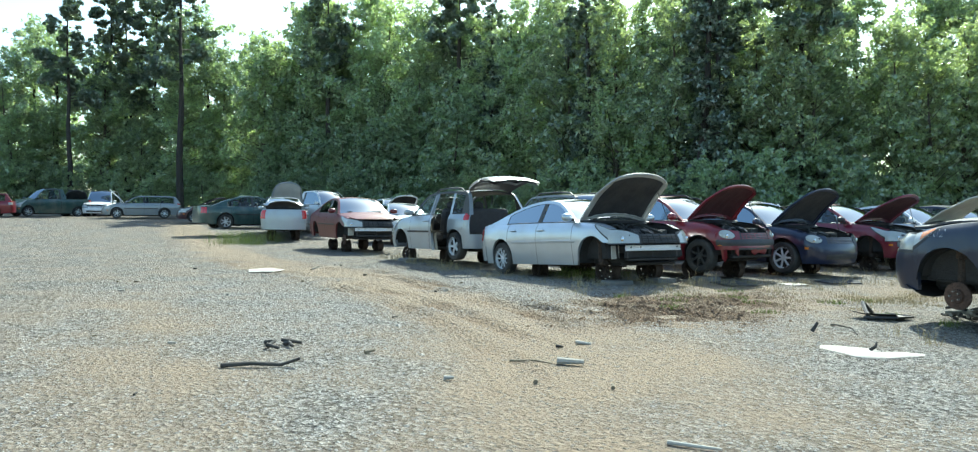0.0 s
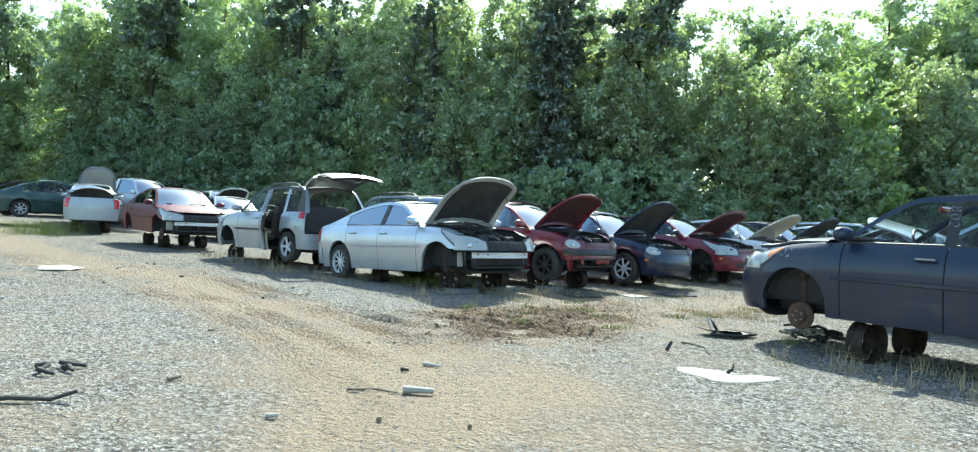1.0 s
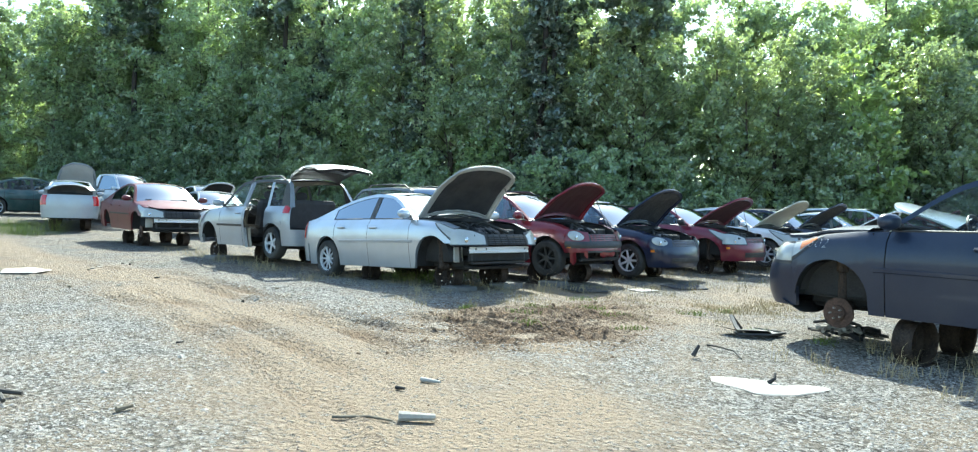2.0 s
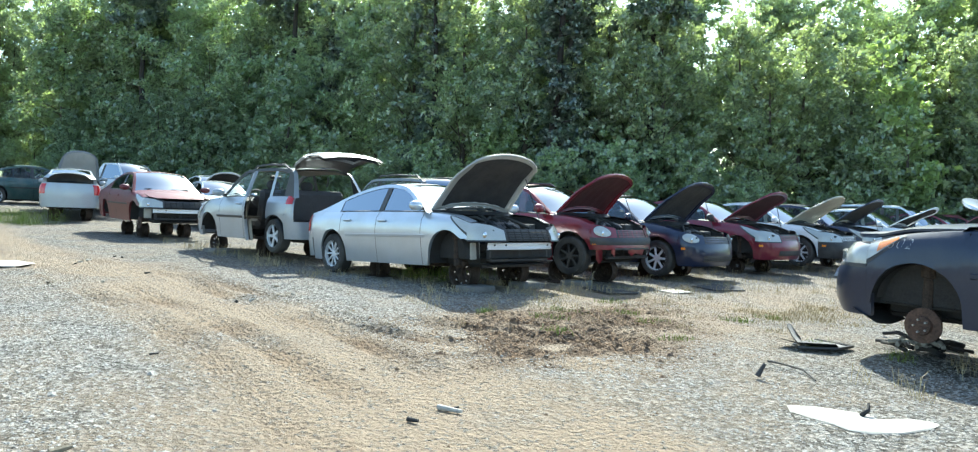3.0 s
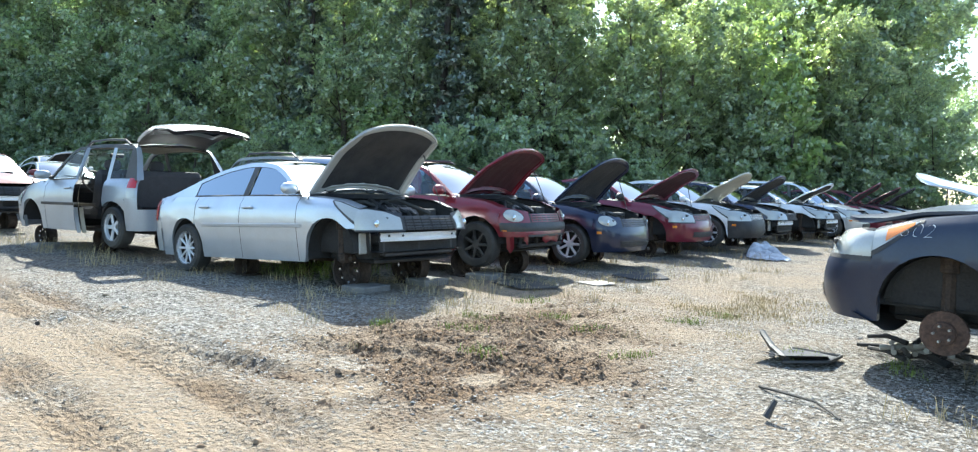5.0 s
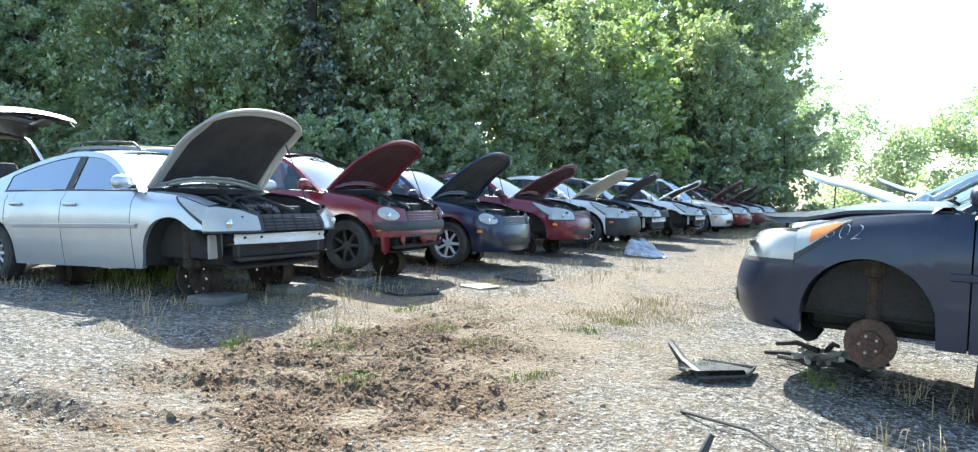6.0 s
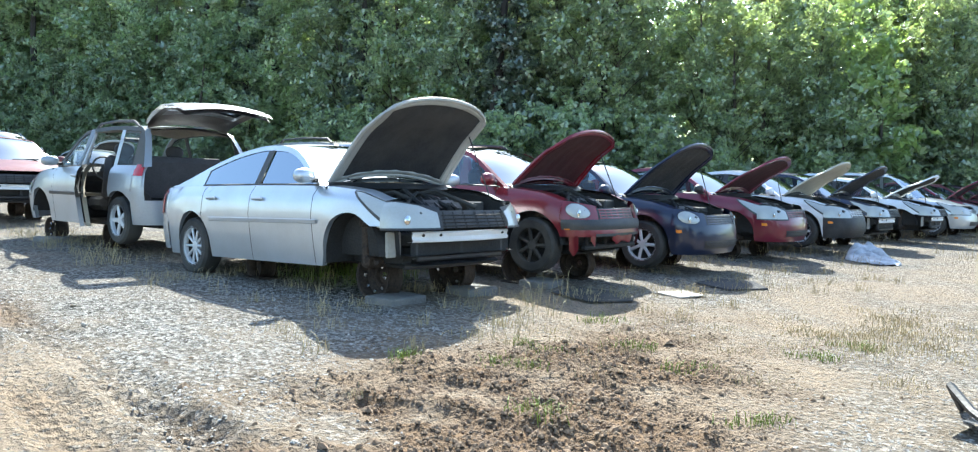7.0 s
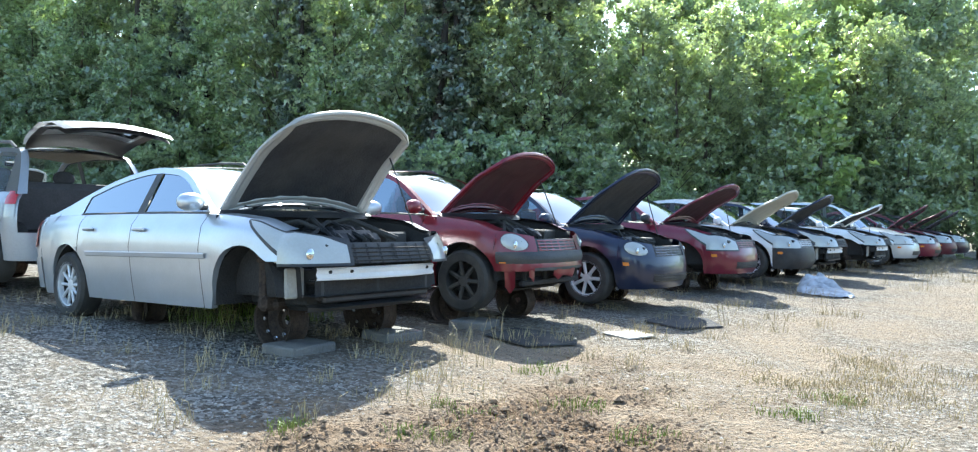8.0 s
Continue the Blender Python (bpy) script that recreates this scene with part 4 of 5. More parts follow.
def mud_mix(x, y):
    a = math.exp(-(((x - 3.65 + 0.22 * (y + 0.9)) / 1.25) ** 2 + ((y + 0.85) / 1.15) ** 2))
    b = 0.62 * math.exp(-((((x - 3.2 + 0.2 * (y - 0.4)) / 1.0) ** 2 + ((y - 0.6) / 2.0) ** 2)))
    q = max(a, b) * (1.6 + 1.7 * wave(x, y, 1.3, 4) + 1.0 * wave(x, y, 4.1, 11)) - 0.14
    return min(1, max(0, q)) * (1 - bare_mix(x, y))


def height(x, y):
    h = 0.03 * wave(x, y, 0.25, 1) + 0.014 * wave(x, y, 1.3, 3)
    far = max(0, -x - 14)
    h += 0.9 * (1 - math.exp(-((far / 23) ** 2)))
    if -6 < x < 12 and -10 < y < 10:
        h += 0.006 * wave(x, y, 6, 5)
        md = mud_mix(x, y)
        if md > 0.05:
            h += md * (0.06 * abs(wave(x, y, 2.7, 6)) + 0.06 * abs(wave(x, y, 6.1, 7)) + 0.04 * abs(wave(x, y, 11.0, 17)) - 0.03)
        for e, xa, d, berm in ruts_at(x, y):
            h += e * (-0.034 + 0.019 * math.sin(xa * 46 + 16 * abs(d))) + 0.022 * berm
    return h


def steps(a, lo, hi, b, fine):
    mid = list(np.arange(lo, hi + 1e-6, fine))
    left, right, q, s = [], [], lo, fine
    while q > a:
        s *= 1.16
        q -= s
        left.append(max(q, a))
    q, s = hi, fine
    while q < b:
        s *= 1.16
        q += s
        right.append(min(q, b))
    return left[::-1] + mid + right


def build_ground():
    xs, ys = steps(-900, -2.5, 8.6, 900, 0.042), steps(-900, -6.2, 4.2, 900, 0.042)
    nx, ny = len(xs), len(ys)
    verts, dirt, mud = [], [], []
    for x in xs:
        for y in ys:
            verts.append((x, y, height(x, y)))
            near = -40 < x < 30 and -30 < y < 40
            dirt.append(max(track_mix(x, y), bare_mix(x, y)) if near else 0.4)
            mud.append(min(1, mud_mix(x, y) + 0.5 * max([max(q[0], 0.8 * q[3]) for q in ruts_at(x, y)], default=0) * max(0, 0.45 + 1.4 * wave(x, y, 1.1, 13))) if near else 0)
    faces = [(i * ny + j, (i + 1) * ny + j, (i + 1) * ny + j + 1, i * ny + j + 1) for i in range(nx - 1) for j in range(ny - 1)]
    me = bpy.data.meshes.new("ground")
    me.from_pydata(verts, [], faces)
    for nm, vals in (("dirt", dirt), ("mud", mud)):
        at = me.attributes.new(nm, "FLOAT", "POINT")
        at.data.foreach_set("value", vals)
    me.polygons.foreach_set("use_smooth", [True] * len(me.polygons))
    m = bpy.data.materials.new("gravel_ground")
    m.use_nodes = True
    n, l = m.node_tree.nodes, m.node_tree.links
    b = n["Principled BSDF"]
    b.inputs["Roughness"].default_value = 0.95
    b.inputs["Specular IOR Level"].default_value = 0.2
    co = n.new("ShaderNodeTexCoord")

    def tex(scale, detail=6, kind="ShaderNodeTexNoise"):
        t = n.new(kind)
        t.inputs["Scale"].default_value = scale
        if kind == "ShaderNodeTexNoise":
            t.inputs["Detail"].default_value = detail
        l.new(co.outputs["Object"], t.inputs["Vector"])
        return t

    def mixc(fac, a, bb, blend="MIX"):
        x = n.new("ShaderNodeMix")
        x.data_type, x.blend_type = "RGBA", blend
        for s, v in (("Factor", fac), ("A", a), ("B", bb)):
            if isinstance(v, (tuple, float, int)):
                x.inputs[s].default_value = v
            else:
                l.new(v, x.inputs[s])
        return x.outputs["Result"]

    def attr(nm):
        a = n.new("ShaderNodeAttribute")
        a.attribute_name = nm
        return a.outputs["Fac"]
    vor = tex(34, kind="ShaderNodeTexVoronoi")
    vor2 = tex(15, kind="ShaderNodeTexVoronoi")
    sep = n.new("ShaderNodeSeparateColor")
    l.new(vor.outputs["Color"], sep.inputs[0])
    few = n.new("ShaderNodeMath")
    few.operation = "POWER"
    few.inputs[1].default_value = 2.0
    l.new(sep.outputs[0], few.inputs[0])
    stones = mixc(few.outputs[0], (0.036, 0.034, 0.030, 1), (0.53, 0.505, 0.455, 1))
    patch = n.new("ShaderNodeMapRange")
    patch.inputs["From Min"].default_value, patch.inputs["From Max"].default_value = 0.42, 0.62
    l.new(tex(1.1, 8).outputs["Fac"], patch.inputs["Value"])
    sand = mixc(tex(70, 4).outputs["Fac"], (0.24, 0.182, 0.124, 1), (0.41, 0.325, 0.23, 1))
    g1 = mixc(patch.outputs["Result"], stones, mixc(0.5, stones, sand))
    grit = n.new("ShaderNodeMapRange")
    grit.inputs["From Min"].default_value, grit.inputs["From Max"].default_value = 0.55, 0.62
    l.new(tex(26, 5).outputs["Fac"], grit.inputs["Value"])
    fine_vor = tex(85, kind="ShaderNodeTexVoronoi")
    sepf = n.new("ShaderNodeSeparateColor")
    l.new(fine_vor.outputs["Color"], sepf.inputs[0])
    pebbles = mixc(sepf.outputs[0], (0.05, 0.045, 0.037, 1), (0.36, 0.325, 0.27, 1))
    sand = mixc(grit.outputs["Result"], sand, pebbles)
    half = n.new("ShaderNodeMath")
    half.operation = "MULTIPLY"
    half.inputs[1].default_value = 0.95
    l.new(attr("dirt"), half.inputs[0])
    g2 = mixc(half.outputs[0], mixc(0.3, g1, pebbles), sand)
    soil = mixc(tex(23, 8).outputs["Fac"], (0.07, 0.045, 0.027, 1), (0.28, 0.185, 0.11, 1))
    g3 = mixc(attr("mud"), g2, soil)
    l.new(g3, b.inputs["Base Color"])
    bp = n.new("ShaderNodeBump")
    bp.inputs["Strength"].default_value, bp.inputs["Distance"].default_value = 1.0, 0.034
    hsum = n.new("ShaderNodeMath")
    hsum.operation = "ADD"
    l.new(vor.outputs["Distance"], hsum.inputs[0])
    l.new(vor2.outputs["Distance"], hsum.inputs[1])
    hs2 = n.new("ShaderNodeMath")
    hs2.operation = "ADD"
    l.new(hsum.outputs[0], hs2.inputs[0])
    l.new(tex(120, 3).outputs["Fac"], hs2.inputs[1])
    l.new(hs2.outputs[0], bp.inputs["Height"])
    l.new(bp.outputs["Normal"], b.inputs["Normal"])
    me.materials.append(m)
    return tagged(new("ground", me), "sunlit gravel and dirt yard with tyre tracks", "ground", kind="structure")


build_ground()


# ---- the row of cars with their noses to the aisle ----
def place(x, y, z, turn, pitch=0.0, roll=0.0):
    """Rear axle at x, y; turn: heading in degrees; pitch: nose up."""
    return pose(x, y, z, 0, 0, turn) @ pose(0, 0, 0, roll, -pitch, 0)


def stands(x, y, top, gap=0.95, turn=8, holes=False):
    """Two wheel stands under a car's front or rear."""
    for k, dy in enumerate((-gap / 2, gap / 2)):
        make_stand(x, y + dy, height(x, y + dy) - 0.01, max(0.24, top), turn + 7 * k, holes)


car("silver_sedan", "silver four-door sedan on stands, hood open, front bumper missing", place(-2.265, 0.715, -0.02, 7, 2.8), "silver", wb=2.70, fo=0.76, ro=0.92, W=0.90, H=1.40, r=0.31,
    hood=52, hood_taper=0.04, cowl=0.5, hood_in="liner", hood_rim="pewter", bumper=False, wheels="oo..", spokes=10, group="scrapped cars", belt=0.95, seat="tan")
stands(0.36, 1.02, 0.44, 0.85, holes=True)
stands(-1.5, 0.80, 0.28)
car("red_hatchback", "bright red compact car with hood open on stands", place(-2.26, 2.80, 0.10, 11, 1.0), "red", wb=2.55, fo=0.66, ro=0.75, W=0.84, H=1.43, r=0.30, kind="wagon",
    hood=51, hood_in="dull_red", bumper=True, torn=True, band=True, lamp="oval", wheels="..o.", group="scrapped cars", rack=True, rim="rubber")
stands(0.15, 3.05, 0.38)
stands(-1.9, 2.74, 0.30)
car("navy_sedan", "dark navy sedan with hood open on stands", place(-2.65, 5.21, 0.03, 8, 0.5), "navy", wb=2.7, fo=0.78, ro=0.95, W=0.86, H=1.42, r=0.31,
    hood=51, bumper=True, lamp="oval", wheels="..o.", spokes=7, group="scrapped cars")
stands(-0.3, 5.55, 0.30)
stands(-2.1, 5.3, 0.28)
car("crimson_sedan", "crimson sedan with hood open on stands", place(-3.03, 8.09, 0.08, 8, 0.5), "crimson", wb=2.65, fo=0.82, ro=0.95, W=0.86, H=1.38, r=0.30,
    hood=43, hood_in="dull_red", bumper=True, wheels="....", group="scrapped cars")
stands(-0.5, 8.45, 0.32)
stands(-2.5, 8.2, 0.30)
car("white_sedan", "white sedan with bare beige hood open", place(-3.1, 10.5, 0.08, 8, 0.5), "white", wb=2.65, fo=0.85, ro=0.95, W=0.86, H=1.40, hood=43, hood_in="beige", hood_rim="beige", wheels="..o.", group="scrapped cars", bumper="plastic")
stands(-2.4, 10.6, 0.30)
car("dark_blue_sedan", "dark blue sedan with torn front and open hood", place(-3.2, 12.6, 0.08, 8, 0.5), "navy", wb=2.65, fo=0.80, ro=0.95, W=0.86, H=1.42, hood=45, bumper=False, group="scrapped cars")
stands(-1.0, 12.9, 0.30)
car("white_coupe", "white sedan with open hood and no bumper", place(-3.4, 15.9, 0.08, 8, 0.5), "white", wb=2.65, fo=0.85, ro=0.95, W=0.86, H=1.40, hood=38, bumper=False, group="scrapped cars")
stands(-1.2, 16.2, 0.30)
car("pale_minivan", "pale silver minivan with closed hood", place(-3.7, 18.5, 0.08, 8, 0.5), "silver", wb=2.8, fo=0.85, ro=0.9, W=0.9, H=1.6, kind="wagon", group="scrapped cars", wheels="..o.")
stands(-1.2, 18.85, 0.28)
for i, (p, y, h) in enumerate((("crimson", 21.4, 46), ("fadedred", 24.0, 42), ("maroon", 26.5, 44))):
    car("red_sedan", "dull red sedan with open hood far down the row", place(-3.7 - 0.2 * i, y - 0.4, 0.08, 8, 0.5), p, hood=h, group="scrapped cars", bumper=True)
    stands(-1.5 - 0.2 * i, y, 0.30)

# ---- second row, back to back with the first ----
car("silver_crossover", "silver crossover with tailgate and rear door open on stands", place(-4.14, 0.42, 0.15, 189, -1.0), "dull_silver", wb=2.42, fo=0.95, ro=0.62, W=0.86, H=1.54, r=0.30, kind="suv", wheels=".o..", spokes=5, rack=True, door=1, gate=73, group="scrapped cars", belt=0.98)
stands(-4.95, 0.3, 0.36)
stands(-6.35, -0.08, 0.36, 1.0, 12, holes=True)
car("charcoal_wagon", "charcoal wagon with roof rails", place(-5.2, 3.6, 0.1, 180), "charcoal", kind="wagon", H=1.58, rack=True, group="scrapped cars")
stands(-6.4, 3.6, 0.3)
car("maroon_wagon", "maroon wagon with roof rails", place(-5.4, 6.5, 0.1, 180), "crimson", kind="wagon", H=1.52, rack=True, group="scrapped cars")
stands(-6.6, 6.5, 0.3)
car("white_hatchback", "white hatchback behind the front row", place(-5.6, 9.3, 0.1, 180), "white", kind="wagon", H=1.5, group="scrapped cars")
stands(-6.8, 9.3, 0.3)
car("plum_sedan", "plum sedan behind the front row", place(-5.8, 12.2, 0.1, 180), "maroon", H=1.42, group="scrapped cars")
stands(-7.0, 12.2, 0.3)
car("white_sedan", "white sedan behind the front row", place(-6.0, 15.2, 0.1, 180), "white", H=1.42, group="scrapped cars")
stands(-7.2, 15.2, 0.3)

# ---- across the aisle ----
blue = car("dark_blue_hatchback", "dark blue hatchback on wheel stands marked with white numbers", place(8.60, 1.62, 0.18, 180, 0.0), "blue", wb=2.50, hood=4, fo=0.88, ro=0.75, W=0.86, H=1.47, r=0.30, kind="hatch", wheels="...d", lamp="amber", group="scrapped cars", belt=0.96, mark=True, nose=0.74)
stands(6.75, 1.50, 0.40, 0.9, 82)
stands(7.95, 1.50, 0.40, 0.9, 82)
car("silver_sedan", "silver sedan across the aisle with hood open", place(8.2, 4.95, 0.2, 180, 0.0), "silver", wb=2.65, fo=0.85, hood=27, group="scrapped cars", bumper=False)
stands(6.3, 4.95, 0.40)
stands(7.9, 4.95, 0.40)

car("charcoal_sedan", "charcoal sedan across the aisle with its hood open", place(8.5, 8.0, 0.16, 180), "charcoal", group="scrapped cars", hood=30)
stands(6.6, 8.0, 0.36)
car("white_sedan", "white sedan across the aisle without a hood", place(8.6, 10.8, 0.16, 180), "white", group="scrapped cars", closed_hood=False, bumper=False)
stands(6.7, 10.8, 0.36)
car("dark_blue_sedan", "dark sedan across the aisle with its hood open", place(9.0, 13.6, 0.16, 178), "navy", group="scrapped cars", hood=34, hood_in="grey")
stands(7.0, 13.6, 0.36)
car("charcoal_sedan", "charcoal sedan under a stacked wagon", place(9.6, 17.5, 0.1, 180), "charcoal", group="scrapped cars", wheels="oooo")
car("white_wagon", "white wagon stacked on top of another car", place(9.5, 17.5, 1.27, 180), "white", kind="wagon", H=1.45, group="scrapped cars")
car("silver_sedan", "pale silver sedan in the far row", place(8.4, 21.0, 0.1, 180), "silver", group="scrapped cars", hood=40, wheels="oooo")

# ---- left part of the yard ----
car("faded_red_sedan", "faded red sedan on stands with stripped nose", place(-12.9, -0.55, 0.20, 2), "fadedred", group="scrapped cars", W=0.9, bumper=False, wheels="..d.")
stands(-10.8, -0.5, 0.36)
stands(-12.2, -0.55, 0.36)
car("silver_coupe", "silver sedan behind the faded red sedan", place(-17.6, 2.5, 0.12, 0), "silver", group="scrapped cars")
stands(-15.5, 2.5, 0.34)
car("white_sedan", "white sedan with its hood open", place(-24, 4.3, 0.42, 0), "white", group="scrapped cars", hood=40)
stands(-22.0, 4.3, 0.55)
car("white_pickup", "white pickup truck parked behind the row", place(-26.5, 1.0, 0.42, 20), "white", kind="pickup", wb=3.1, H=1.78, belt=1.1, W=0.92, category="truck", group="scrapped cars", wheels="oooo")
car("silver_saloon", "silver sedan with its trunk lid open", place(-18.8, -1.35, 0.24, 170), "dull_silver", group="scrapped cars", trunk=88, H=1.5, belt=1.0)
stands(-20.2, -1.1, 0.42)
stands(-19.2, -1.3, 0.42)
car("grey_sedan", "grey sedan with open hood behind the silver one", place(-25.0, -0.55, 0.45, 0), "grey", group="scrapped cars", hood=78, hood_in="pewter")
stands(-23.4, -0.55, 0.6)
car("green_sedan", "dark green sedan behind the silver one", place(-22.6, -3.3, 0.42, 100), "green", group="scrapped cars", wheels="oooo")
car("charcoal_sedan", "charcoal sedan in the far row", place(-29.2, 0.8, 0.42, -90), "charcoal", group="scrapped cars", wheels="oooo")
car("maroon_coupe", "dark maroon coupe with its trunk open", place(-34.0, -0.9, 0.52, -92), "maroon", kind="coupe", group="scrapped cars", trunk=62, wheels="oooo")
car("grey_wagon", "pale grey station wagon with hood up", place(-41.0, -4.8, 0.68, -90), "grey", kind="wagon", group="scrapped cars", hood=55, hood_in="white", hood_rim="white", wheels="oooo")
car("white_van", "white van in the far row", place(-47.5, -8.2, 0.74, -10), "white", kind="wagon", H=1.75, group="scrapped cars", category="van", wheels="oooo")
car("dark_wagon", "dark wagon with open hood in the far row", place(-49.0, -10.2, 0.76, 5), "charcoal", kind="wagon", group="scrapped cars", hood=50, wheels="oooo")
car("green_pickup", "dark green pickup truck in the far row", place(-45.5, -10.2, 0.72, -60), "green", kind="pickup", wb=3.0, H=1.8, belt=1.1, category="truck", group="scrapped cars", wheels="oooo")
car("red_compact", "red compact in the far row", place(-42.0, -13.9, 0.70, -90), "red", kind="hatch", group="scrapped cars", wheels="oooo")


part("splash_liner", Geo().grid([[(3.00 - 0.05 * i, y, 0.25 - 0.025 * i + 0.015 * math.sin(9 * y)) for i in range(5)] for y in span(0.25, 0.78, 9)]), "plastic", blue, "torn black splash liner hanging down")
part("wheel_liner", Geo().grid([[(2.5 + 0.32 * math.cos(a), y, 0.33 + 0.33 * math.sin(a)) for y in (0.5, 0.66, 0.76)] for a in span(0.1, 2.2, 12)]), "plastic", blue)


# ---- stock number painted on the blue car ----
def writing(txt, size, thing, x0, z0, upright):
    """White numbers drawn on the near side of a car that faces the other way: along the fender, or down the door pillar."""
    on_side, on_frame = SIDES[thing.name]
    cu = bpy.data.curves.new("number", "FONT")
    cu.body, cu.size, cu.offset, cu.shear, cu.space_character = txt, size, -0.005, 0.3 if upright else 0.1, 1.15
    ob = new("number", cu)
    bpy.context.view_layer.update()
    me = bpy.data.meshes.new_from_object(ob.evaluated_get(bpy.context.evaluated_depsgraph_get()))
    bpy.data.objects.remove(ob)
    for v in me.vertices:
        x, z = (x0 - v.co.x, z0 + v.co.y) if upright else (x0 - v.co.y, z0 - v.co.x)
        v.co = (x, (on_side(x, z) if upright else on_frame(x, z)) + 0.007, z)
    return part("number", me, "chalk", thing, "hand-painted white stock number 802")


writing("802", 0.125, blue, 2.74, 0.775, True)
writing("802", 0.12, blue, 1.12, 1.33, False)


# ---- trees ----
def leaf_cloud(rng, centres, radii, count, size, flat=0.8):
    """Small leaves scattered through clumps."""
    wt = radii ** 2
    k = rng.choice(len(centres), count, p=wt / wt.sum())
    d = rng.normal(size=(count, 3))
    d /= np.linalg.norm(d, axis=1)[:, None]
    rad = rng.random(count) ** 0.5
    p = centres[k] + d * (rad * radii[k])[:, None] * np.array([1, 1, flat])
    a = rng.normal(size=(count, 3))
    a /= np.linalg.norm(a, axis=1)[:, None]
    b = np.cross(a, rng.normal(size=(count, 3)))
    b /= np.linalg.norm(b, axis=1)[:, None]
    s = (size * rng.uniform(0.55, 1.35, count))[:, None]
    v = np.stack([p + a * s, p - a * s * 0.7 + b * s * 0.6, p - a * s * 0.7 - b * s * 0.6], 1).reshape(-1, 3)
    f = np.arange(count * 3).reshape(-1, 3)
    return v, f


def cloud_mesh(name, v, f):
    me = bpy.data.meshes.new(name)
    me.vertices.add(len(v))
    me.vertices.foreach_set("co", v.ravel())
    me.loops.add(f.size)
    me.loops.foreach_set("vertex_index", f.ravel())
    me.polygons.add(len(f))
    me.polygons.foreach_set("loop_start", np.arange(0, f.size, 3))
    me.polygons.foreach_set("loop_total", np.full(len(f), 3))
    me.update()
    return me


def make_tree(name, label, seed, h, spread, leaves, size, leaf, bark, low=0.25, limbs=34, shape="oval", group="woodland trees"):
    rng = np.random.default_rng(seed)
    top = tagged(new(name), label, "tree" if name != "bush" else "bush", group)
    g = Geo()
    lean = rng.normal(0, 0.015, 2)
    r0 = 0.013 * h + 0.02
    trunk = [(lean[0] * z * 2 + 0.06 * math.sin(z * 0.7 + seed), lean[1] * z * 2 + 0.06 * math.cos(z * 0.9), z) for z in span(-0.1, h * 0.96, 10)]
    g.tube(trunk, r0, 8, 0.12)
    cs, rs = [], []
    for i in range(limbs):
        t = low + (0.97 - low) * (i + rng.random()) / limbs
        z = h * t
        a = rng.random() * 2 * math.pi
        q0 = (t - low) / (1 - low)
        if shape == "oval":
            w = spread * (0.45 + 0.55 * math.sin(math.pi * min(1, q0 * 0.85 + 0.1)))
        elif shape == "pine":
            w = spread * (0.35 + 0.75 * (1 - t) + 0.2 * rng.random())
        elif shape == "column":
            w = spread * (0.8 + 0.2 * math.sin(9 * t)) * (1 if t < 0.85 else 0.6)
        elif shape == "willow":
            w = spread * (0.55 + 0.45 * math.sin(math.pi * min(1, q0 * 0.9 + 0.15)))
        else:
            w = spread * (1.0 - 0.72 * q0)
        w *= rng.uniform(0.6, 1.2)
        up = {"pine": 0.05, "willow": 0.95, "column": 0.2}.get(shape, 0.35)
        base = Vector((lean[0] * z * 2, lean[1] * z * 2, z))
        tip = base + Vector((math.cos(a) * w, math.sin(a) * w, w * up))
        mid = (base + tip) / 2 + Vector((0, 0, w * 0.08))
        g.tube([base, mid, tip], r0 * 0.24 * (1.15 - t), 4, 0.25)
        for q, rr in ((0.3, 0.34), (0.6, 0.36), (0.85, 0.34), (1.05, 0.24)):
            if shape == "pine" and q < 0.5:
                continue
            for _ in range(2):
                c = base.lerp(tip, q)
                cs.append((c.x + rng.normal(0, 0.3), c.y + rng.normal(0, 0.3), c.z + rng.normal(0, 0.35)))
                rs.append(max(0.16, w * rr * rng.uniform(0.25, 0.85)))
    for k in range(6):
        cs.append((lean[0] * h * 2 + rng.normal(0, 0.2), lean[1] * h * 2 + rng.normal(0, 0.2), h * (0.9 + 0.025 * k)))
        rs.append(spread * 0.16)
    part("trunk", g, bark, top)
    v, f = leaf_cloud(rng, np.array(cs), np.array(rs), leaves, size)
    part("crown", cloud_mesh("crown", v, f), leaf, top)
    return top


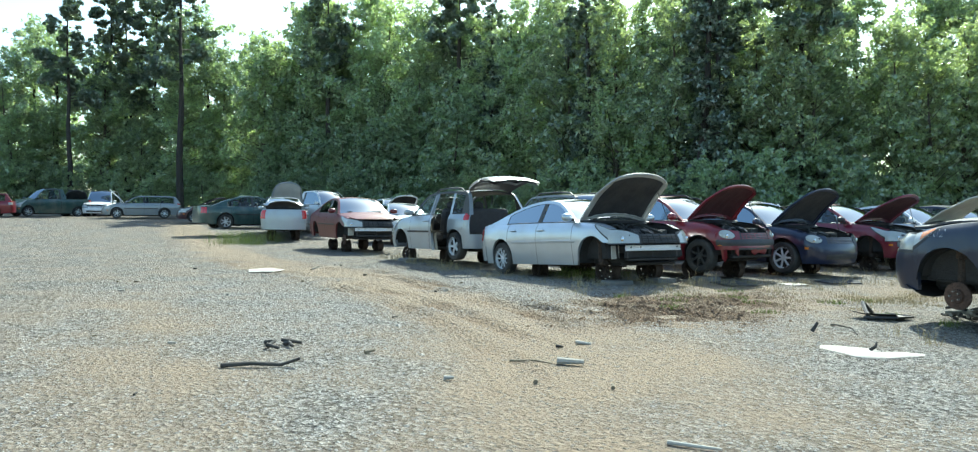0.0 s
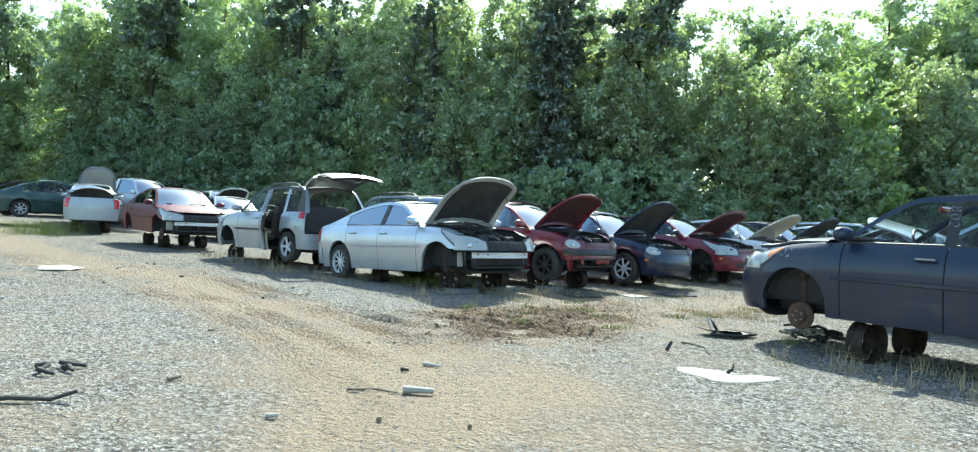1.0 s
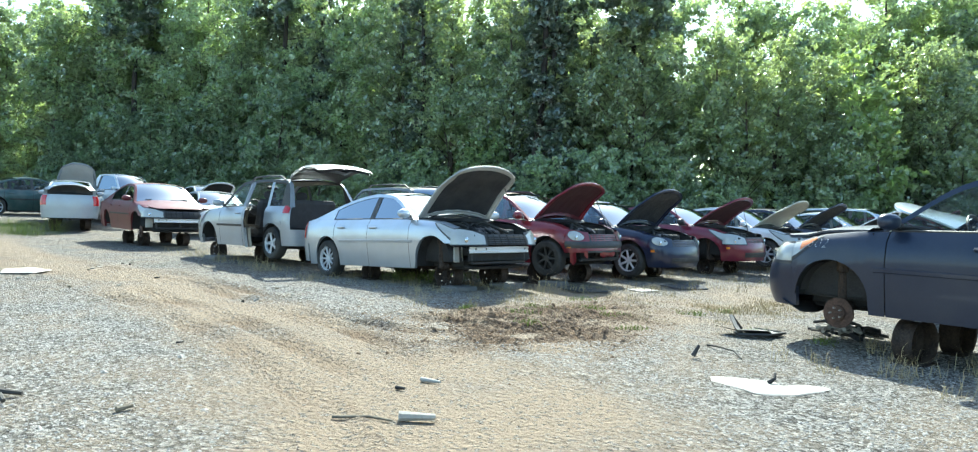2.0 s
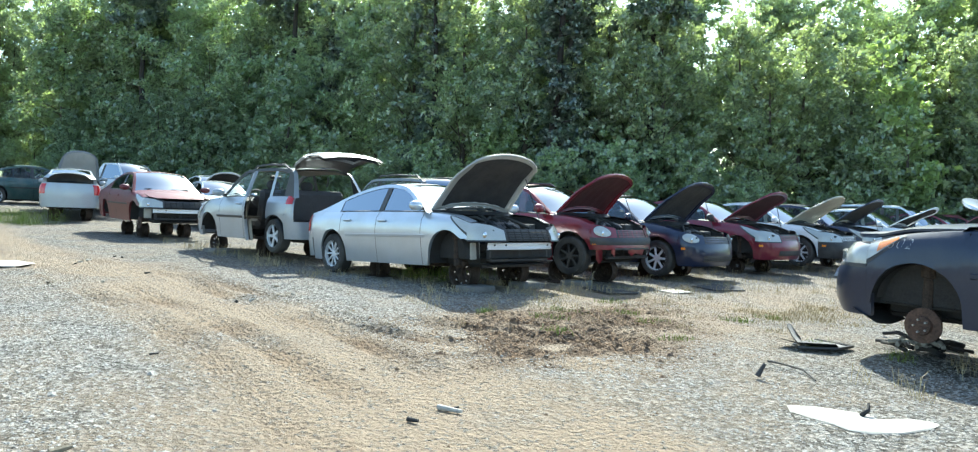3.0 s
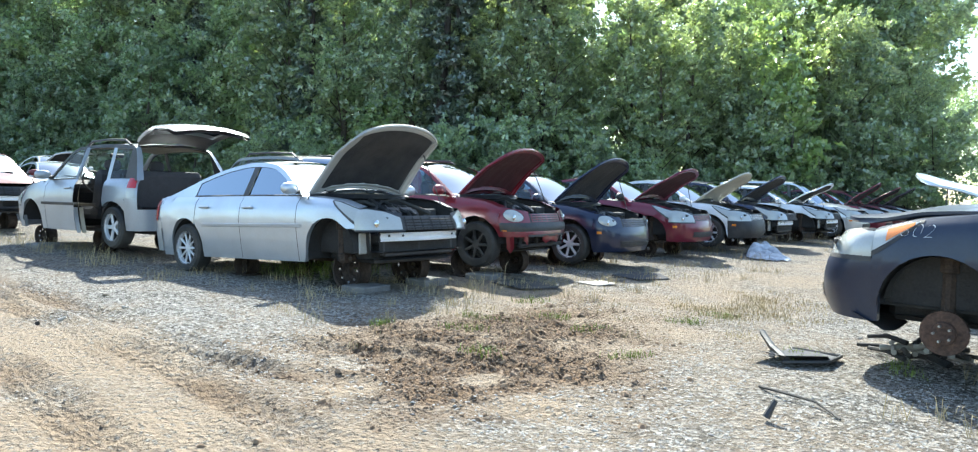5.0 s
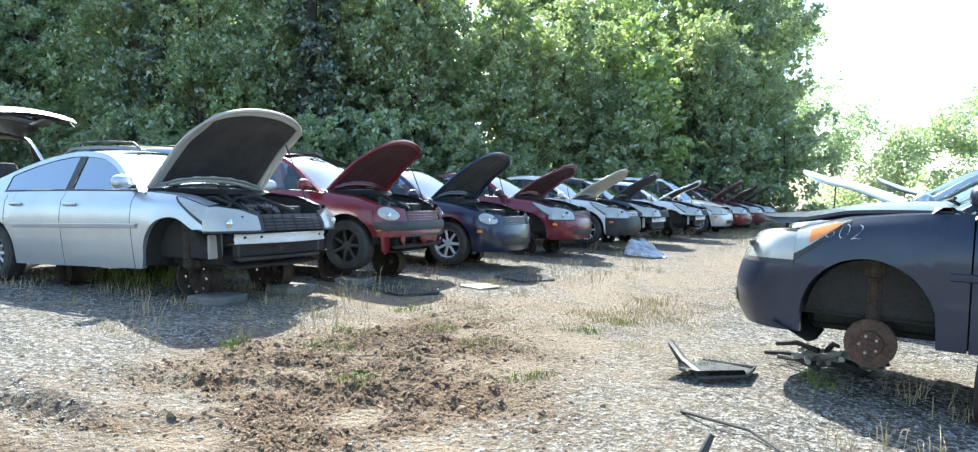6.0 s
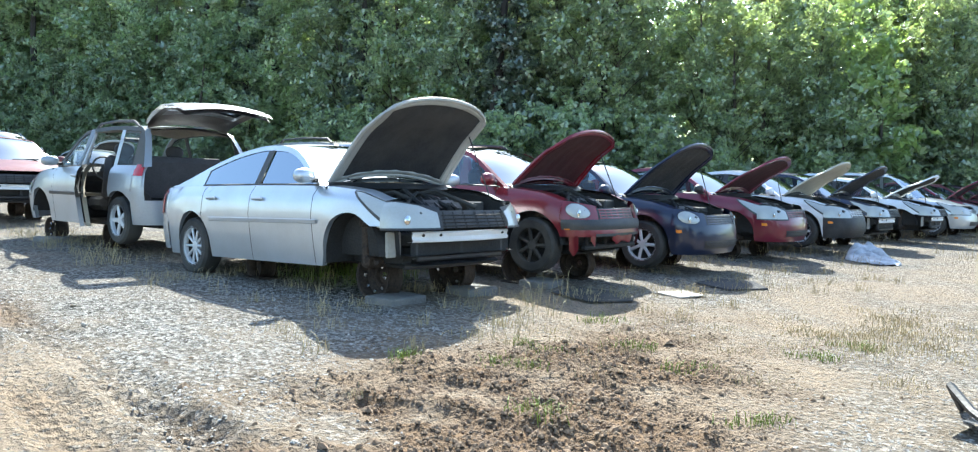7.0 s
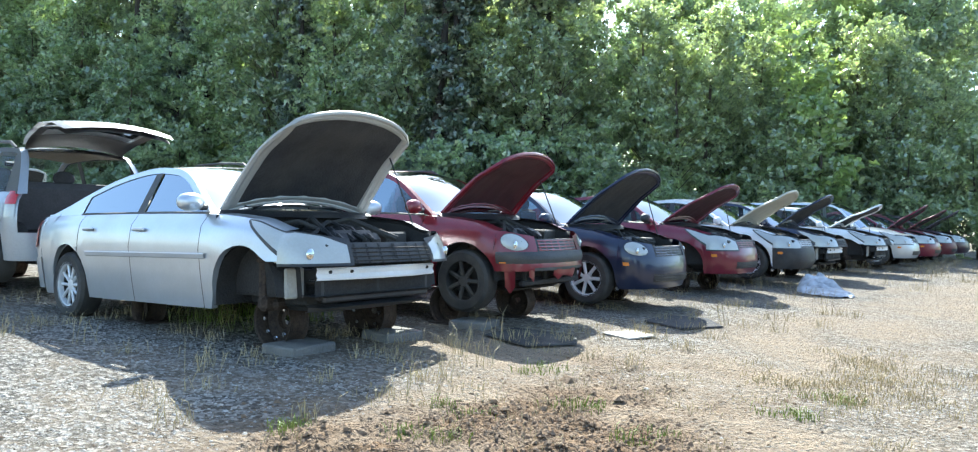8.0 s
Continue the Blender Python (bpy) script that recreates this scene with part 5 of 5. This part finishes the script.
KINDS = {
    "oak": [make_tree("oak_tree", "tall broadleaf tree with a dense green crown", 11 + k, 13 + k, 2.7, 19000, 0.13, "leaf_oak", "bark", 0.08, 64) for k in range(3)],
    "willow": [make_tree("willow_tree", "slender young willow with fine light green leaves", 31 + k, 8.4 + 0.6 * k, 1.45, 13500, 0.088, "leaf_birch", "bark", 0.10, 60, "willow") for k in range(3)],
    "dark": [make_tree("gum_tree", "tall shaded tree with dark green leaves", 51 + k, 14 + k, 2.5, 18000, 0.13, "leaf_dark", "darkbark", 0.08, 64) for k in range(2)],
    "pine": [make_tree("pine_tree", "tall pine with a bare trunk and dark crown", 71 + k, 19, 2.8, 15000, 0.15, "needle", "darkbark", 0.50, 26, "pine") for k in range(1)],
    "column": [make_tree("cedar_tree", "tall narrow dark evergreen with a thick trunk", 81 + k, 17, 1.35, 15000, 0.11, "needle", "darkbark", 0.06, 44, "column") for k in range(2)],
    "young_pine": [make_tree("young_pine", "young pine with pale green tips before the woods", 85 + k, 5.2 + 0.5 * k, 1.7, 14000, 0.085, "young_needle", "bark", 0.05, 34, "cone") for k in range(2)],
    "maple": [make_tree("maple_sapling", "bright green sapling with large leaves", 88 + k, 6.4 + 0.7 * k, 1.2, 2600, 0.15, "leaf_maple", "bark", 0.12, 26, "willow") for k in range(2)],
    "bush": [make_tree("bush", "leafy bush at the edge of the woods", 91 + k, 3.0 + 0.6 * k, 1.6, 7500, 0.10, ("leaf_birch", "leaf_oak", "leaf_birch")[k], "bark", 0.03, 26) for k in range(3)],
}
used = set()


def plant(kind, i, x, y, turn, size):
    some = KINDS[kind]
    src = some[i % len(some)]
    m = pose(x, y, height(x, y) - 0.05, 0, 0, turn)
    if src not in used:
        used.add(src)
        ob = src
        ob.matrix_world = m
    else:
        ob = copy_thing(src, m)
    ob.scale = (size, size, size)
    return ob


EDGE = [(-0.6, 30.0), (-2.6, 27.5), (-8.0, 22.0), (-12.5, 16.5), (-17.0, 14.5), (-28.0, 14.5), (-42.0, 10.0), (-54.0, 2.0), (-58.0, -12.0), (-60.0, -26.0)]


def along(s):
    """A point at distance s along the wood's edge, and the way out of the wood."""
    for (x0, y0), (x1, y1) in zip(EDGE, EDGE[1:]):
        d = math.hypot(x1 - x0, y1 - y0)
        if s <= d:
            ux, uy = (x1 - x0) / d, (y1 - y0) / d
            return x0 + ux * s, y0 + uy * s, -uy, ux
        s -= d
    return x1, y1, -uy, ux


TOTAL = sum(math.dist(a, b) for a, b in zip(EDGE, EDGE[1:]))
rnd = random.Random(5)
s = 0.3
while s < TOTAL:  # bushes along the edge
    x, y, nx_, ny_ = along(s)
    plant("bush", rnd.randrange(3), x + nx_ * rnd.uniform(-0.8, 0.8), y + ny_ * rnd.uniform(-0.8, 0.8), rnd.uniform(0, 360), rnd.uniform(0.7, 1.15))
    s += 2.3 * rnd.uniform(0.7, 1.3)
# trees that stand out at the edge, kind by kind: place and size
STANDS_OUT = {
    "willow": ((-3.8, 28.3, 1.0), (-5.0, 28.9, 0.95), (-7.6, 25.5, 0.84), (-9.1, 22.3, 0.9), (-10.3, 22.1, 1.0), (-8.9, 24.2, 0.92), (-13.4, 22.3, 0.82), (-12.2, 19.4, 1.08), (-13.2, 18.5, 1.12), (-15.0, 18.9, 1.15), (-17.7, 16.7, 1.2), (-22.4, 16.3, 1.25), (-27.1, 16.3, 1.5), (-29.2, 16.7, 1.35), (-9.4, 26.8, 0.8), (-4.6, 29.6, 0.9), (-2.4, 30.5, 0.8)),
    "maple": ((-5.0, 25.1, 1.0), (-6.5, 26.1, 1.15), (-5.9, 28.5, 1.15), (-17.4, 15.4, 0.65), (-18.8, 15.2, 0.7)),
    "column": ((-15.2, 16.9, 0.9), (-16.1, 16.5, 1.0), (-23.9, 15.8, 0.95), (-33.8, 14.4, 0.9)),
    "dark": ((-13.7, 23.9, 0.82), (-10.2, 35.4, 0.98), (-12.3, 36.6, 0.9), (-12.7, 30.7, 0.86), (-19.7, 22.6, 0.95), (-22.3, 19.7, 0.9), (-26.8, 18.7, 0.95), (-34.0, 16.2, 0.95), (-39.4, 14.2, 1.0), (-4.4, 35.0, 1.0)),
    "oak": ((-11.7, 32.3, 0.98), (-14.9, 29.2, 0.92), (-18.4, 23.9, 0.9), (-21.6, 22.1, 1.0), (-22.6, 17.7, 0.9), (-31.1, 19.4, 1.05), (-31.6, 16.6, 0.95), (-35.9, 14.6, 0.95), (-42.9, 13.4, 1.05), (-8.8, 37.1, 0.98), (-6.1, 36.0, 0.8), (-6.8, 38.0, 0.95)),
    "young_pine": ((-34.3, 12.0, 1.5), (-39.3, 11.6, 1.15), (-39.7, 10.4, 1.25), (-41.0, 9.4, 1.2), (-42.9, 8.4, 1.15), (-44.7, 7.3, 1.1), (-46.5, 6.2, 1.2), (-48.3, 4.8, 1.1), (-49.6, 3.1, 1.0), (-37.1, 11.8, 1.0)),
}
for kind, spots in STANDS_OUT.items():
    for i, (x, y, k) in enumerate(spots):
        plant(kind, i, x, y, rnd.uniform(0, 360), k)
s = 46.0
while s < TOTAL:  # young trees on the far side of the yard
    x, y, nx_, ny_ = along(s)
    d = rnd.uniform(-2.6, -0.8)
    plant(rnd.choice(("willow", "oak", "oak")), rnd.randrange(3), x + nx_ * d, y + ny_ * d, rnd.uniform(0, 360), rnd.uniform(0.68, 0.95))
    s += 2.9 * rnd.uniform(0.7, 1.3)
s = 40.0
while s < TOTAL:  # tall trees behind them
    x, y, nx_, ny_ = along(s)
    d = rnd.uniform(-5.5, -3.8)
    plant(rnd.choice(("oak", "dark")), rnd.randrange(3), x + nx_ * d, y + ny_ * d, rnd.uniform(0, 360), rnd.uniform(0.85, 1.08) * (1.12 if x < -50 else 1))
    s += 2.9 * rnd.uniform(0.7, 1.3)
for x, y, k in ((-53.5, -3.2, 1.12), (-60, -5, 1.0), (-61, -8.5, 1.05), (-60.5, -7, 0.95), (-57, -11, 0.9), (-47, 7, 1.0), (-38, 14, 1.1), (-16.6, 17.2, 0.8), (-12.9, 19.2, 0.8)):
    plant("pine", 0, x, y, rnd.uniform(0, 360), k)
for x, y, k in ((-50.5, 5.0, 1.15), (-48.5, 8.0, 1.2), (-52.5, 3.0, 1.1), (-50, 9.0, 1.3), (-45, 11, 1.25)):
    plant("oak", rnd.randrange(3), x, y, rnd.uniform(0, 360), k)
plant("oak", 1, -5.5, 41.0, 40, 1.25)
plant("dark", 0, -9.0, 44.0, 140, 1.15)


def far_woods():
    """The depth of the wood behind its edge, and the distant wood beyond the yard's end."""
    rng = np.random.default_rng(8)
    cs, rs = [], []
    for k in range(700):
        x, y, nx_, ny_ = along(rng.random() * TOTAL)
        d = -rng.uniform(5.5, 13)
        low = 0.62 if y > 17 and x > -14 else 0.95
        cs.append((x + nx_ * d, y + ny_ * d, rng.uniform(0.2, 10.5 * low)))
        rs.append(rng.uniform(0.9, 1.8))
    for k in range(260):
        x = rng.uniform(-30, 60)
        cs.append((x, 100 + rng.uniform(0, 10) + 0.1 * x, rng.uniform(0, 1) ** 0.8 * (13 + 3 * math.sin(x * 0.35))))
        rs.append(rng.uniform(1.5, 3.2))
    v, f = leaf_cloud(rng, np.array(cs), np.array(rs), 120000, 0.26)
    ob = part("far_woods", cloud_mesh("far_woods", v, f), "leaf_dark")
    return tagged(ob, "dark depth of the woods behind the yard", "woods", kind="stuff")


far_woods()


# ---- small things on the ground ----
def scatter(name, label, count, spot, size, material, seed, flat=0.6, category="stones", spread=0.45):
    """Many small angular lumps as one object; spot gives a random place."""
    rng = random.Random(seed)
    g = Geo()
    for _ in range(count):
        x, y = spot(rng)
        q = size * rng.lognormvariate(0, spread)
        a = rng.uniform(0, 6.28)
        z = height(x, y)
        c, sn = math.cos(a), math.sin(a)
        pts = []
        for px, py, pz in ((1, 0, 0), (0.2, 0.9, 0), (-0.9, 0.35, 0), (-0.5, -0.8, 0), (0.5, -0.75, 0)):
            j = q * rng.uniform(0.6, 1.2)
            pts.append((x + (px * c - py * sn) * j, y + (px * sn + py * c) * j, z + q * rng.uniform(-0.15, 0.1)))
        tops = []
        for px, py in ((0.45, 0.2), (-0.4, 0.3), (0.0, -0.45)):
            j = q * rng.uniform(0.6, 1.1)
            tops.append((x + (px * c - py * sn) * j, y + (px * sn + py * c) * j, z + q * flat * rng.uniform(0.7, 1.3)))
        b = len(g.v)
        g.v.extend(pts + tops)
        for f in ((5, 6, 7), (0, 1, 5), (1, 6, 5), (1, 2, 6), (2, 3, 6), (3, 7, 6), (3, 4, 7), (4, 0, 7), (0, 5, 7)):
            g.f.append(tuple(b + i for i in f))
    return tagged(part(name, g, material, angle=10), label, category, kind="stuff")


def spot_gravel(rng):
    while True:
        x, y = rng.uniform(-3, 9.5), rng.uniform(-7.5, 5)
        if rng.random() > 1.3 * track_mix(x, y) ** 0.7 and math.hypot(x - 6, y + 3) < 3 + 8 * rng.random():
            return x, y


def spot_mud(rng):
    while True:
        x, y = rng.gauss(3.5, 1.0), rng.gauss(-0.6, 1.4)
        if rng.random() < mud_mix(x, y) ** 1.5 + 0.01:
            return x, y


scatter("gravel", "loose grey gravel stones on the yard", 52000, spot_gravel, 0.0092, "stone", 3, 0.32, spread=0.32)
scatter("dirt_clods", "dark crumbled dirt clods in the churned patch", 11000, spot_mud, 0.0085, "clod", 4, 0.5, "clods", 0.5)


def tuft(g, rng, x, y, n, h, spread):
    z = height(x, y)
    for _ in range(int(n * 1.8)):
        a, b = rng.uniform(0, 6.28), rng.uniform(0, 6.28)
        px, py = x + rng.gauss(0, spread), y + rng.gauss(0, spread)
        hh = h * rng.uniform(0.25, 1.15)
        out = hh * rng.uniform(0.15, 1.1)
        dx, dy = math.cos(a) * out, math.sin(a) * out
        cx, cy = math.cos(b) * 0.0022, math.sin(b) * 0.0022
        g.grid([[(px - cx, py - cy, z - 0.01), (px + cx, py + cy, z - 0.01)], [(px + dx * 0.35 - cx, py + dy * 0.35 - cy, z + hh * 0.7), (px + dx * 0.35 + cx, py + dy * 0.35 + cy, z + hh * 0.7)], [(px + dx, py + dy, z + hh * 0.85), (px + dx + 0.001, py + dy, z + hh * 0.85)]])


rng = random.Random(21)
dry, fresh = Geo(), Geo()
for _ in range(150):
    x = rng.uniform(-2.5, 2.6)
    tuft(dry, rng, x, rng.uniform(-0.9, 7.5), 12, 0.13, 0.06)
for _ in range(70):
    tuft(dry, rng, rng.gauss(3.9, 0.45), rng.gauss(3.1, 0.9), 24, 0.05, 0.10)
for _ in range(34):
    tuft(dry, rng, rng.gauss(2.7, 0.5), rng.gauss(1.0, 1.2), 10, 0.055, 0.07)
for _ in range(40):
    tuft(dry, rng, rng.uniform(-9, -3), rng.uniform(-1.0, -0.2), 10, 0.2, 0.08)
for _ in range(60):
    tuft(dry, rng, rng.uniform(-2, 2), rng.uniform(8, 24), 12, 0.3, 0.12)
for _ in range(40):
    tuft(dry, rng, rng.uniform(6.0, 8.5), rng.uniform(-0.2, 1.6), 7, 0.18, 0.05)
for x, y, hh in ((1.75, 1.15, 0.42), (1.9, 1.3, 0.3), (1.35, 2.0, 0.35), (2.2, 2.9, 0.25), (0.9, -0.3, 0.25), (-0.6, -0.5, 0.25), (7.0, 0.15, 0.3), (7.6, 0.0, 0.3), (1.8, 5.0, 0.3)):
    tuft(dry, rng, x, y, 5, hh, 0.05)
for x, y in ((3.68, -0.72), (4.35, 0.05), (2.3, -0.5), (3.0, 1.0), (2.6, 0.35), (3.9, 2.4), (5.15, 1.15), (3.55, 0.75), (5.75, 1.35), (2.2, 1.5), (3.8, 1.75), (2.75, 0.0)):
    for _ in range(4):
        tuft(fresh, rng, x + rng.gauss(0, 0.08), y + rng.gauss(0, 0.08), 16, 0.065, 0.05)
for _ in range(45):
    tuft(fresh, rng, rng.uniform(-2.4, -0.4), rng.uniform(0.6, 2.2), 14, 0.2, 0.1)
for _ in range(26):
    tuft(fresh, rng, rng.gauss(-17.0, 0.7), rng.gauss(-3.2, 0.5), 22, 0.55, 0.2)
tagged(part("dry_grass", dry, "straw"), "dry yellow grass among the gravel", "grass", kind="stuff")
tagged(part("green_grass", fresh, "grass"), "low green weeds and grass tufts", "grass", kind="stuff")


def slab(name, label, pts, thick, material, category, lift=0.012, wavy=0.012):
    """A flat scrap with the outline pts lying on the ground."""
    g, rng = Geo(), random.Random(len(pts))
    c = (sum(p[0] for p in pts) / len(pts), sum(p[1] for p in pts) / len(pts))
    rings = []
    for k in (1.0, 0.97, 0.6, 0.25):
        ring = []
        for x, y in pts:
            px, py = c[0] + (x - c[0]) * k, c[1] + (y - c[1]) * k
            ring.append((px, py, height(px, py) + lift + (0 if k == 1 else thick) + wavy * wave(px, py, 5, 9)))
        rings.append(ring)
    g.grid(rings, close=True).face(rings[-1])
    return tagged(part(name, g, material), label, category)


slab("white_board", "torn white board lying flat on the gravel", [(6.22, -1.10), (6.32, -0.98), (6.5, -0.93), (6.6, -0.86), (6.68, -0.9), (6.78, -0.74), (6.86, -0.64), (6.93, -0.68), (6.95, -0.85), (6.9, -1.05), (6.8, -1.22), (6.7, -1.28), (6.58, -1.24), (6.42, -1.22), (6.3, -1.2)], 0.006, "card", "board", 0.006)


def pole(name, label, pts, r, material, category, taper=0.6):
    pts = [(x, y, height(x, y) + r + dz) for x, y, dz in pts]
    return tagged(part(name, Geo().tube(pts, r, 7, taper), material), label, category)


pole("twig", "short dark twig standing in the gravel", [(6.60, -0.94, 0), (6.62, -0.9, 0.03), (6.6, -0.86, 0.06)], 0.016, "under", "twig")
pole("bent_hose", "bent dark rubber strip on the gravel", [(5.22, -6.05, 0), (5.3, -5.85, 0.01), (5.42, -5.65, 0), (5.49, -5.53, 0.05)], 0.018, "rubber", "hose")
pole("stick", "pale weathered stick lying on the gravel", [(6.02, -3.68, 0), (6.12, -3.50, 0.0)], 0.03, "card", "stick")
pole("stick", "thin dark stick lying on the gravel", [(5.75, -3.95, 0), (5.9, -3.8, 0), (6.02, -3.72, 0)], 0.010, "twig", "stick")
pole("stick", "short pale stick in the dirt", [(5.2, -3.0, 0), (5.36, -2.95, 0.0)], 0.018, "card", "stick")
pole("plastic_strip", "pale plastic strip at the edge of the track", [(8.04, -4.22, 0), (8.24, -4.05, 0.0)], 0.012, "card", "strip")
pole("wire", "thin bent wire on the gravel", [(5.35, 0.05, 0), (5.55, -0.1, 0.03), (5.75, -0.12, 0.02), (5.95, -0.3, 0)], 0.010, "rubber", "wire")
pole("bracket", "small dark stub standing in the gravel", [(5.68, -0.60, 0), (5.71, -0.56, 0.09)], 0.022, "plastic", "bracket")

# a dark splash tray and a heap of flattened trim under the blue car's nose
tray = tagged(new("splash_tray"), "black plastic splash tray with a raised bent arm", "car part")
part("panel", Geo().grid([[(x, y, height(x, y) + 0.03 + 0.05 * (i == 0)) for i, (x, y) in enumerate(row)] for row in (((4.95, 0.75), (5.0, 0.95), (5.05, 1.25)), ((5.2, 0.72), (5.22, 0.95), (5.25, 1.25)), ((5.42, 0.95), (5.42, 1.05), (5.40, 1.25)))]), "plastic", tray)
part("raised_arm", Geo().tube([(4.9, 1.25, 0.02), (4.88, 1.1, 0.16), (5.02, 0.98, 0.08), (5.2, 0.8, 0.05)], 0.022, 6), "plastic", tray)
part("rim_edge", Geo().tube([(5.05, 1.27, 0.04), (5.4, 1.27, 0.04), (5.43, 0.95, 0.05), (5.2, 0.72, 0.04)], 0.014, 6), "plastic", tray)
heap_rng = random.Random(6)
for k in range(24):
    x, y = heap_rng.uniform(5.4, 6.0), heap_rng.uniform(1.55, 2.1)
    a = heap_rng.uniform(0, 3.14)
    ln = heap_rng.uniform(0.08, 0.22)
    pole("broken_strip", "broken dark plastic strip in the heap of scrap", [(x - ln * math.cos(a), y - ln * math.sin(a), 0.01 + 0.005 * k), (x, y, 0.03 + 0.005 * k), (x + ln * math.cos(a), y + ln * math.sin(a), 0.01 + 0.004 * k)], 0.02, heap_rng.choice(("plastic", "rubber", "card")), "car part", 0.8)

# blocks on which stands are set
def block(x, y, turn, size):
    g = Geo().box((0, 0, 0), size, 0.012)
    ob = tagged(part("concrete_block", g, "blockwork"), "dirty grey concrete block under a car stand", "block", "concrete blocks")
    ob.matrix_world = pose(x, y, height(x, y) + size[2] / 2 - 0.03, 0, 0, turn)


block(0.62, 0.60, 12, (0.34, 0.44, 0.1))
block(0.58, 1.52, 3, (0.34, 0.40, 0.1))
block(-6.1, -0.62, 12, (0.4, 0.5, 0.1))
block(0.45, 2.62, 20, (0.36, 0.4, 0.1))

# flattened sheets and scraps under and beside the row
slab("rubber_mat", "dark rubber mat lying under the cars", [(0.9, 2.3), (1.5, 2.2), (1.7, 2.6), (1.4, 3.0), (0.8, 2.8)], 0.012, "rubber", "mat")
slab("floor_carpet", "dark torn carpet lying beside the row", [(1.2, 4.4), (1.7, 4.3), (1.9, 4.8), (1.5, 5.2), (1.1, 5.0)], 0.015, "liner", "carpet")
slab("flat_panel", "dusty flat panel on the ground by the stands", [(1.35, 3.4), (1.75, 3.3), (1.85, 3.6), (1.5, 3.75)], 0.01, "card", "panel")
slab("flat_panel", "pale scrap of board on the far gravel", [(-4.1, -4.6), (-3.5, -4.7), (-3.2, -4.3), (-3.7, -4.0), (-4.2, -4.2)], 0.008, "card", "board")
for k, (x, y) in enumerate(((4.35, -5.6), (4.45, -5.45), (4.5, -5.6), (4.3, -5.4))):
    pole("rubber_scrap", "dark crumpled rubber scrap on the gravel", [(x, y, 0), (x + 0.08, y + 0.06 - 0.04 * k, 0.02), (x + 0.16, y + 0.03 * k, 0)], 0.022, "rubber", "scrap")

# heap of pale cloth by the row
cl, top_of = Geo(), curve([(0.0, 0.20), (0.2, 0.30), (0.45, 0.12), (0.7, 0.09), (1.0, 0.02)])
rows = []
for i in range(25):
    u = i / 24
    cx, cy = 0.62 + 0.8 * u, 10.3 - 0.8 * u
    wid = 0.16 + 0.22 * math.sin(math.pi * min(1, u * 0.9 + 0.1))
    rows.append([(cx + 0.7 * wid * v + 0.05 * wave(i, v, 0.9, 3), cy + 0.7 * wid * v, max(0.0, top_of(u) * (1 - v * v) ** 0.6 * (0.75 + 0.7 * abs(wave(u * 7, v * 2, 1.0, 2))) + 0.03 * wave(u * 15, v * 6, 1.0, 5))) for v in span(-1, 1, 15)])
cl.grid(rows)
tagged(part("cloth", cl, "cloth"), "heap of pale crumpled cloth beside the row", "cloth")
litter_rng = random.Random(14)
for k in range(34):
    x, y = litter_rng.uniform(-6, 7), litter_rng.uniform(-7, -1.6)
    a, ln = litter_rng.uniform(0, 3.14), litter_rng.uniform(0.03, 0.1)
    pole("wood_chip", "small scrap of wood on the gravel", [(x, y, 0), (x + ln * math.cos(a), y + ln * math.sin(a), 0.005)], litter_rng.uniform(0.008, 0.018), litter_rng.choice(("twig", "under", "card", "twig")), "scrap")
